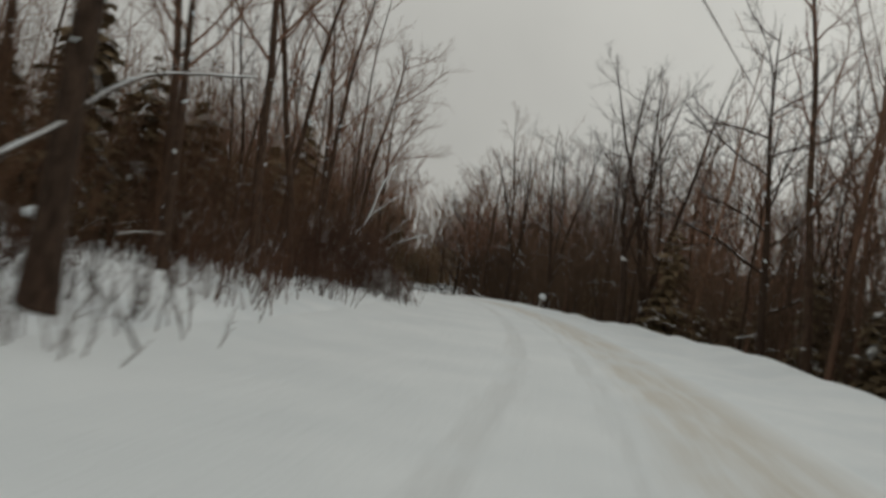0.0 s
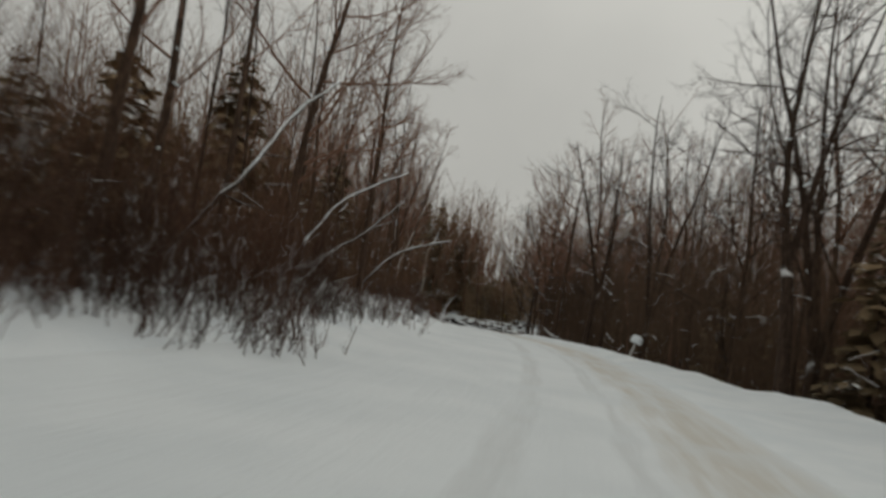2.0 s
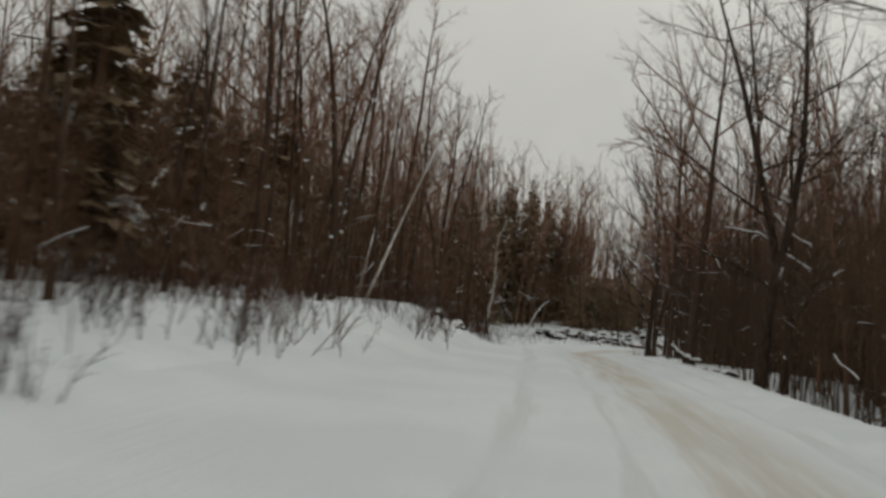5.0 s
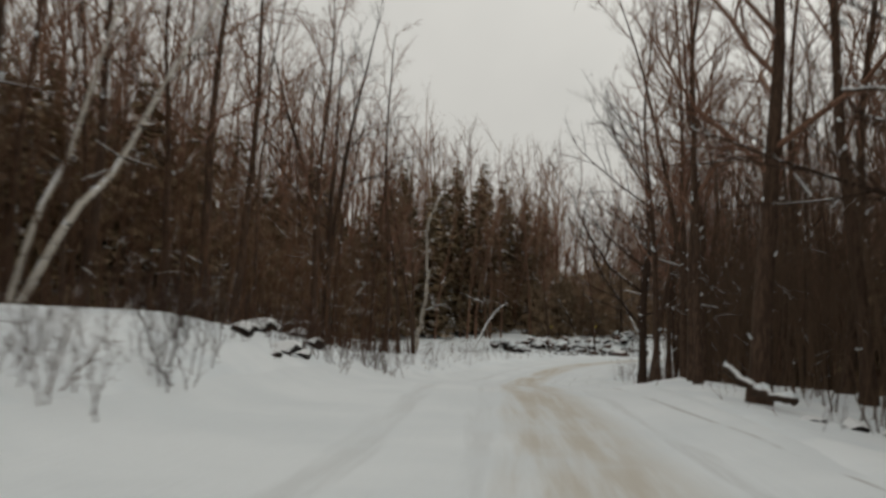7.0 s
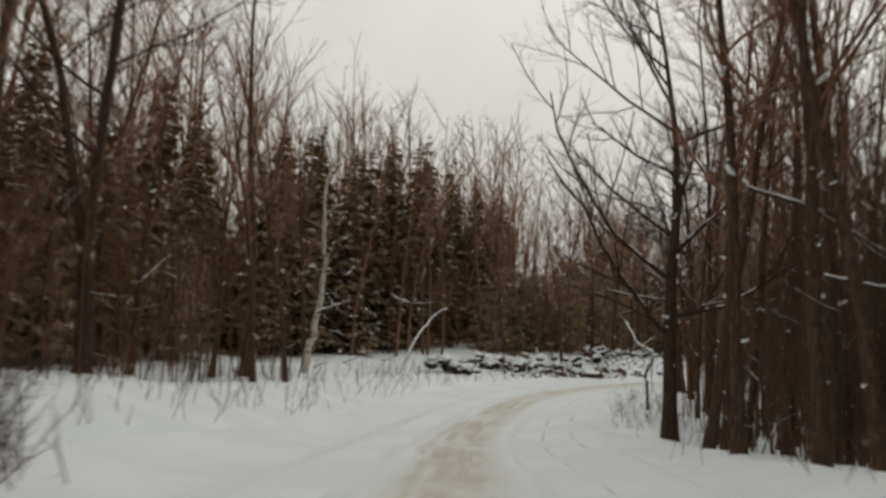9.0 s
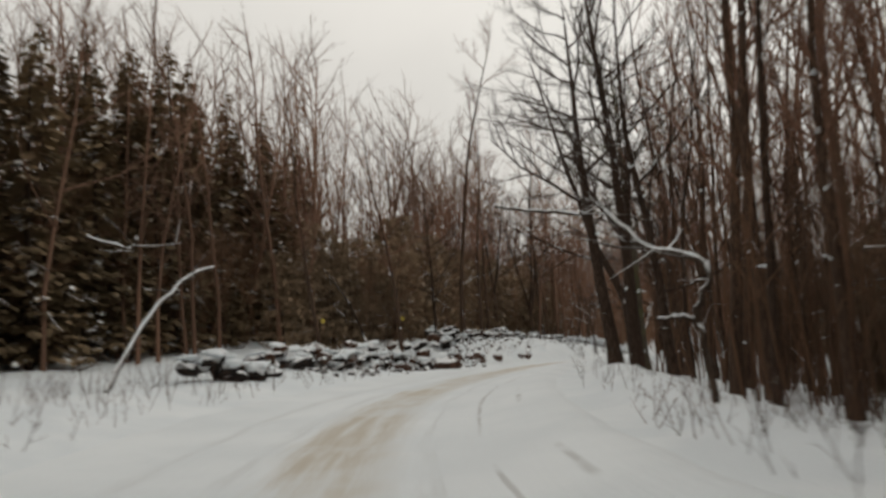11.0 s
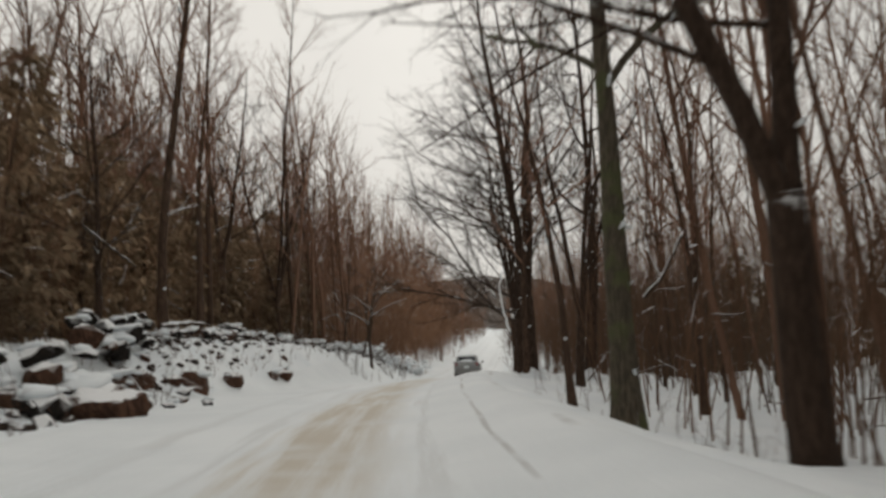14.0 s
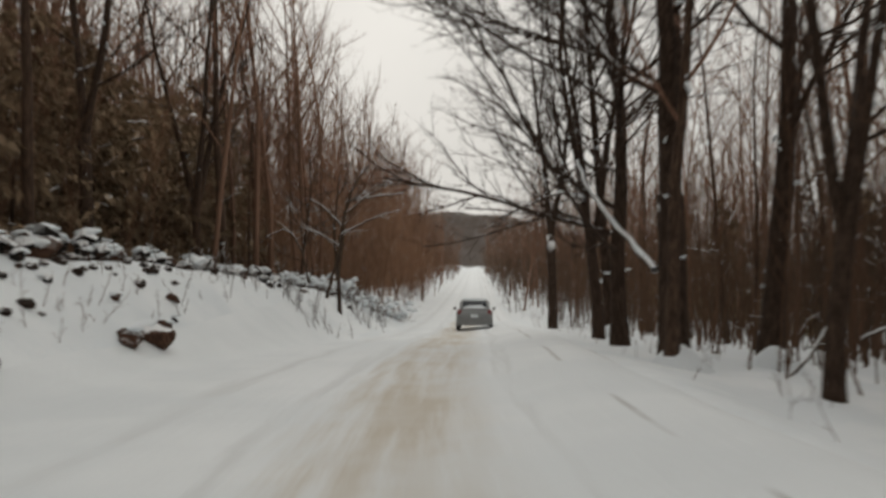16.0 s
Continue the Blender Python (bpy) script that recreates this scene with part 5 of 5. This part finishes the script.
def loft(name, rings, material, smooth=True):
    """A closed skin over rings of equally many points."""
    k = len(rings[0])
    verts = [p for ring in rings for p in ring]
    faces = [(i * k + j, i * k + (j + 1) % k, (i + 1) * k + (j + 1) % k, (i + 1) * k + j) for i in range(len(rings) - 1) for j in range(k)]
    faces += [tuple(range(k - 1, -1, -1)), tuple((len(rings) - 1) * k + j for j in range(k))]
    return mesh_of(name, verts, faces, material, smooth)


post = tagged(new("mailbox"), "leaning roadside mailbox buried under a cap of snow", "mailbox")
part("post", box_mesh("post", (0.11, 0.11, 1.2), M_PALE, 0.012, (0, 0, 0.3)), post, "pale weathered post plastered with snow")
part("box", box_mesh("box", (0.26, 0.46, 0.22), M_DARK, 0.05, (0, 0, 0.98)), post)
cap = loft("snow", [[(x * w, y * w, z) for x, y in [(0.27 * math.cos(a) ** 3 * 0.35 + 0.2 * math.cos(a), 0.30 * math.sin(a)) for a in np.linspace(0, 2 * math.pi, 17)[:-1]]] for w, z in ((0.9, 0.90), (1.04, 0.98), (1.08, 1.12), (1.0, 1.26), (0.78, 1.36), (0.4, 1.40))], M_SNOW)
part("snow", cap, post, "thick rounded cap of snow")
post.matrix_basis = stand(4.82, 57.1, (0.30, 0.05), 8, 0.05) @ Matrix.Diagonal((0.86, 0.86, 0.76, 1))

for x, y, z in ((-11.75, 142.05, -0.4), (-8.45, 149.85, -0.35)):
    mark = new("trail_marker", box_mesh("marker", (0.14, 0.02, 0.2), M_YELLOW, 0.004))
    mark.matrix_basis = pose(x + 0.02, y - 0.12, z, 0, 0, 10)
    tagged(mark, "small yellow trail marker nailed to a tree", "sign", "trail markers")


# ---- car ahead ----
def slab(y, half, lo, hi, r=0.12):
    """A rounded cross-section of the car at y."""
    pts = []
    for cx, cz, a0 in ((half - r, hi - r, 0), (-half + r, hi - r, 90), (-half + r, lo + r, 180), (half - r, lo + r, 270)):
        pts += [(cx + r * math.cos(radians(a0 + a)), y, cz + r * math.sin(radians(a0 + a))) for a in (0, 30, 60, 90)]
    return pts


def wheel_parts(parent, x, y):
    hub = new("wheel", box_mesh("hub", (0.10, 0.12, 0.12), M_METAL, 0.02))
    hub.parent, hub.location = parent, (x, y, 0.32)
    for name, radius, wide, material in (("tyre", 0.32, 0.20, M_RUBBER), ("rim", 0.21, 0.21, M_METAL)):
        bm = bmesh.new()
        bmesh.ops.create_cone(bm, cap_ends=True, segments=28, radius1=radius, radius2=radius, depth=wide, matrix=Matrix.Rotation(radians(90), 4, "Y"))
        bmesh.ops.bevel(bm, geom=[e for e in bm.edges if len(e.link_faces) == 2 and any(len(f.verts) > 4 for f in e.link_faces)], offset=0.03, segments=2, affect="EDGES")
        me = bpy.data.meshes.new(name)
        bm.to_mesh(me)
        bm.free()
        me.materials.append(material)
        part(name, me, hub)


car = tagged(new("car"), "grey hatchback dusted with snow driving ahead on the road", "car")
part("body", loft("body", [slab(-2.08, 0.72, 0.36, 0.82), slab(-2.02, 0.82, 0.28, 0.95), slab(-1.6, 0.875, 0.24, 0.98), slab(0.6, 0.88, 0.24, 0.97), slab(1.5, 0.86, 0.24, 0.90), slab(2.0, 0.78, 0.28, 0.76), slab(2.1, 0.66, 0.34, 0.66)], M_PAINT), car, "grey painted body under road salt")
part("cabin", loft("cabin", [slab(-1.98, 0.76, 0.85, 1.02, 0.07), slab(-1.62, 0.68, 0.85, 1.44, 0.1), slab(-1.3, 0.66, 0.85, 1.49, 0.1), slab(0.1, 0.66, 0.85, 1.47, 0.1), slab(0.95, 0.74, 0.85, 0.99, 0.06)], M_PAINT), car)
rear = mesh_of("rear_window", [(-0.60, -1.965, 1.06), (0.60, -1.965, 1.06), (0.55, -1.695, 1.39), (-0.55, -1.695, 1.39), (-0.60, -1.945, 1.06), (0.60, -1.945, 1.06), (0.55, -1.675, 1.39), (-0.55, -1.675, 1.39)],
               [(0, 1, 2, 3), (7, 6, 5, 4), (0, 4, 5, 1), (1, 5, 6, 2), (2, 6, 7, 3), (3, 7, 4, 0)], M_GLASS, False)
part("rear_window", rear, car, "dark glass half covered with snow")
part("snow", loft("snow", [slab(-1.72, 0.50, 1.40, 1.50, 0.05), slab(-1.3, 0.60, 1.45, 1.55, 0.05), slab(-0.1, 0.60, 1.43, 1.54, 0.05), slab(0.15, 0.52, 1.42, 1.50, 0.04)], M_SNOW), car, "thin layer of snow on the roof")
part("window_snow", mesh_of("window_snow", [(-0.58, -1.99, 1.06), (0.58, -1.99, 1.06), (0.30, -1.88, 1.22), (-0.45, -1.86, 1.17), (-0.58, -1.96, 1.06), (0.58, -1.96, 1.06), (0.30, -1.85, 1.22), (-0.45, -1.83, 1.17)],
                            [(0, 1, 2, 3), (7, 6, 5, 4), (0, 4, 5, 1), (1, 5, 6, 2), (2, 6, 7, 3), (3, 7, 4, 0)], M_SNOW, False), car, "snow lying on the rear window")
for side in (-1, 1):
    part("side_window", box_mesh("side_window", (0.03, 1.9, 0.34), M_GLASS, 0.012, (side * 0.70, -0.55, 1.2)), car)
    part("tail_light", box_mesh("tail_light", (0.20, 0.08, 0.26), M_RED, 0.03, (side * 0.70, -2.03, 0.86)), car, "red tail light")
    part("mirror", box_mesh("mirror", (0.20, 0.10, 0.14), M_PAINT, 0.04, (side * 0.98, 0.55, 1.02)), car)
part("bumper", box_mesh("bumper", (1.62, 0.14, 0.30), M_SALT, 0.05, (0, -2.08, 0.44)), car, "dark bumper caked with snow")
part("number_plate", box_mesh("number_plate", (0.34, 0.02, 0.15), M_SNOW, 0.005, (0, -2.10, 0.70)), car)
for x in (-0.78, 0.78):
    for y in (-1.3, 1.3):
        wheel_parts(car, x, y)
car.matrix_basis = pose(16.55, 184.6, float(land(16.55, 184.6)) - 0.03, -2.5, 0, -26.5)

# ---- far hill, wooded, closing the valley ----
ys, vs, fs = np.arange(520, 1500, 14.0), np.arange(-700, 701, 14.0), []
yy, dd = np.meshgrid(ys, vs, indexing="ij")
xx = 16.4 + (yy - 186) * 0.498 + dd
top = 43 * np.exp(-(((yy - 820) / 190) ** 2)) * np.exp(-(((dd + 20) / 230) ** 2)) * (1 + 0.15 * np.sin(xx * 0.021 + 1.0)) + 1.6 * np.sin(xx * 0.31) * np.sin(yy * 0.23) + 1.1 * np.sin(xx * 0.83 + yy * 0.4)
zz = land(xx, yy) - 4 + top
n, k = yy.shape
q = (np.arange(n - 1)[:, None] * k + np.arange(k - 1)).ravel()
hill = new("backdrop", mesh_of("hill", np.stack([xx, yy, zz], -1).reshape(-1, 3).tolist(), np.stack([q, q + 1, q + k + 1, q + k], 1).tolist(), M_HILL))
tagged(hill, "far hill covered with brown bare woods", "hill", kind="structure")
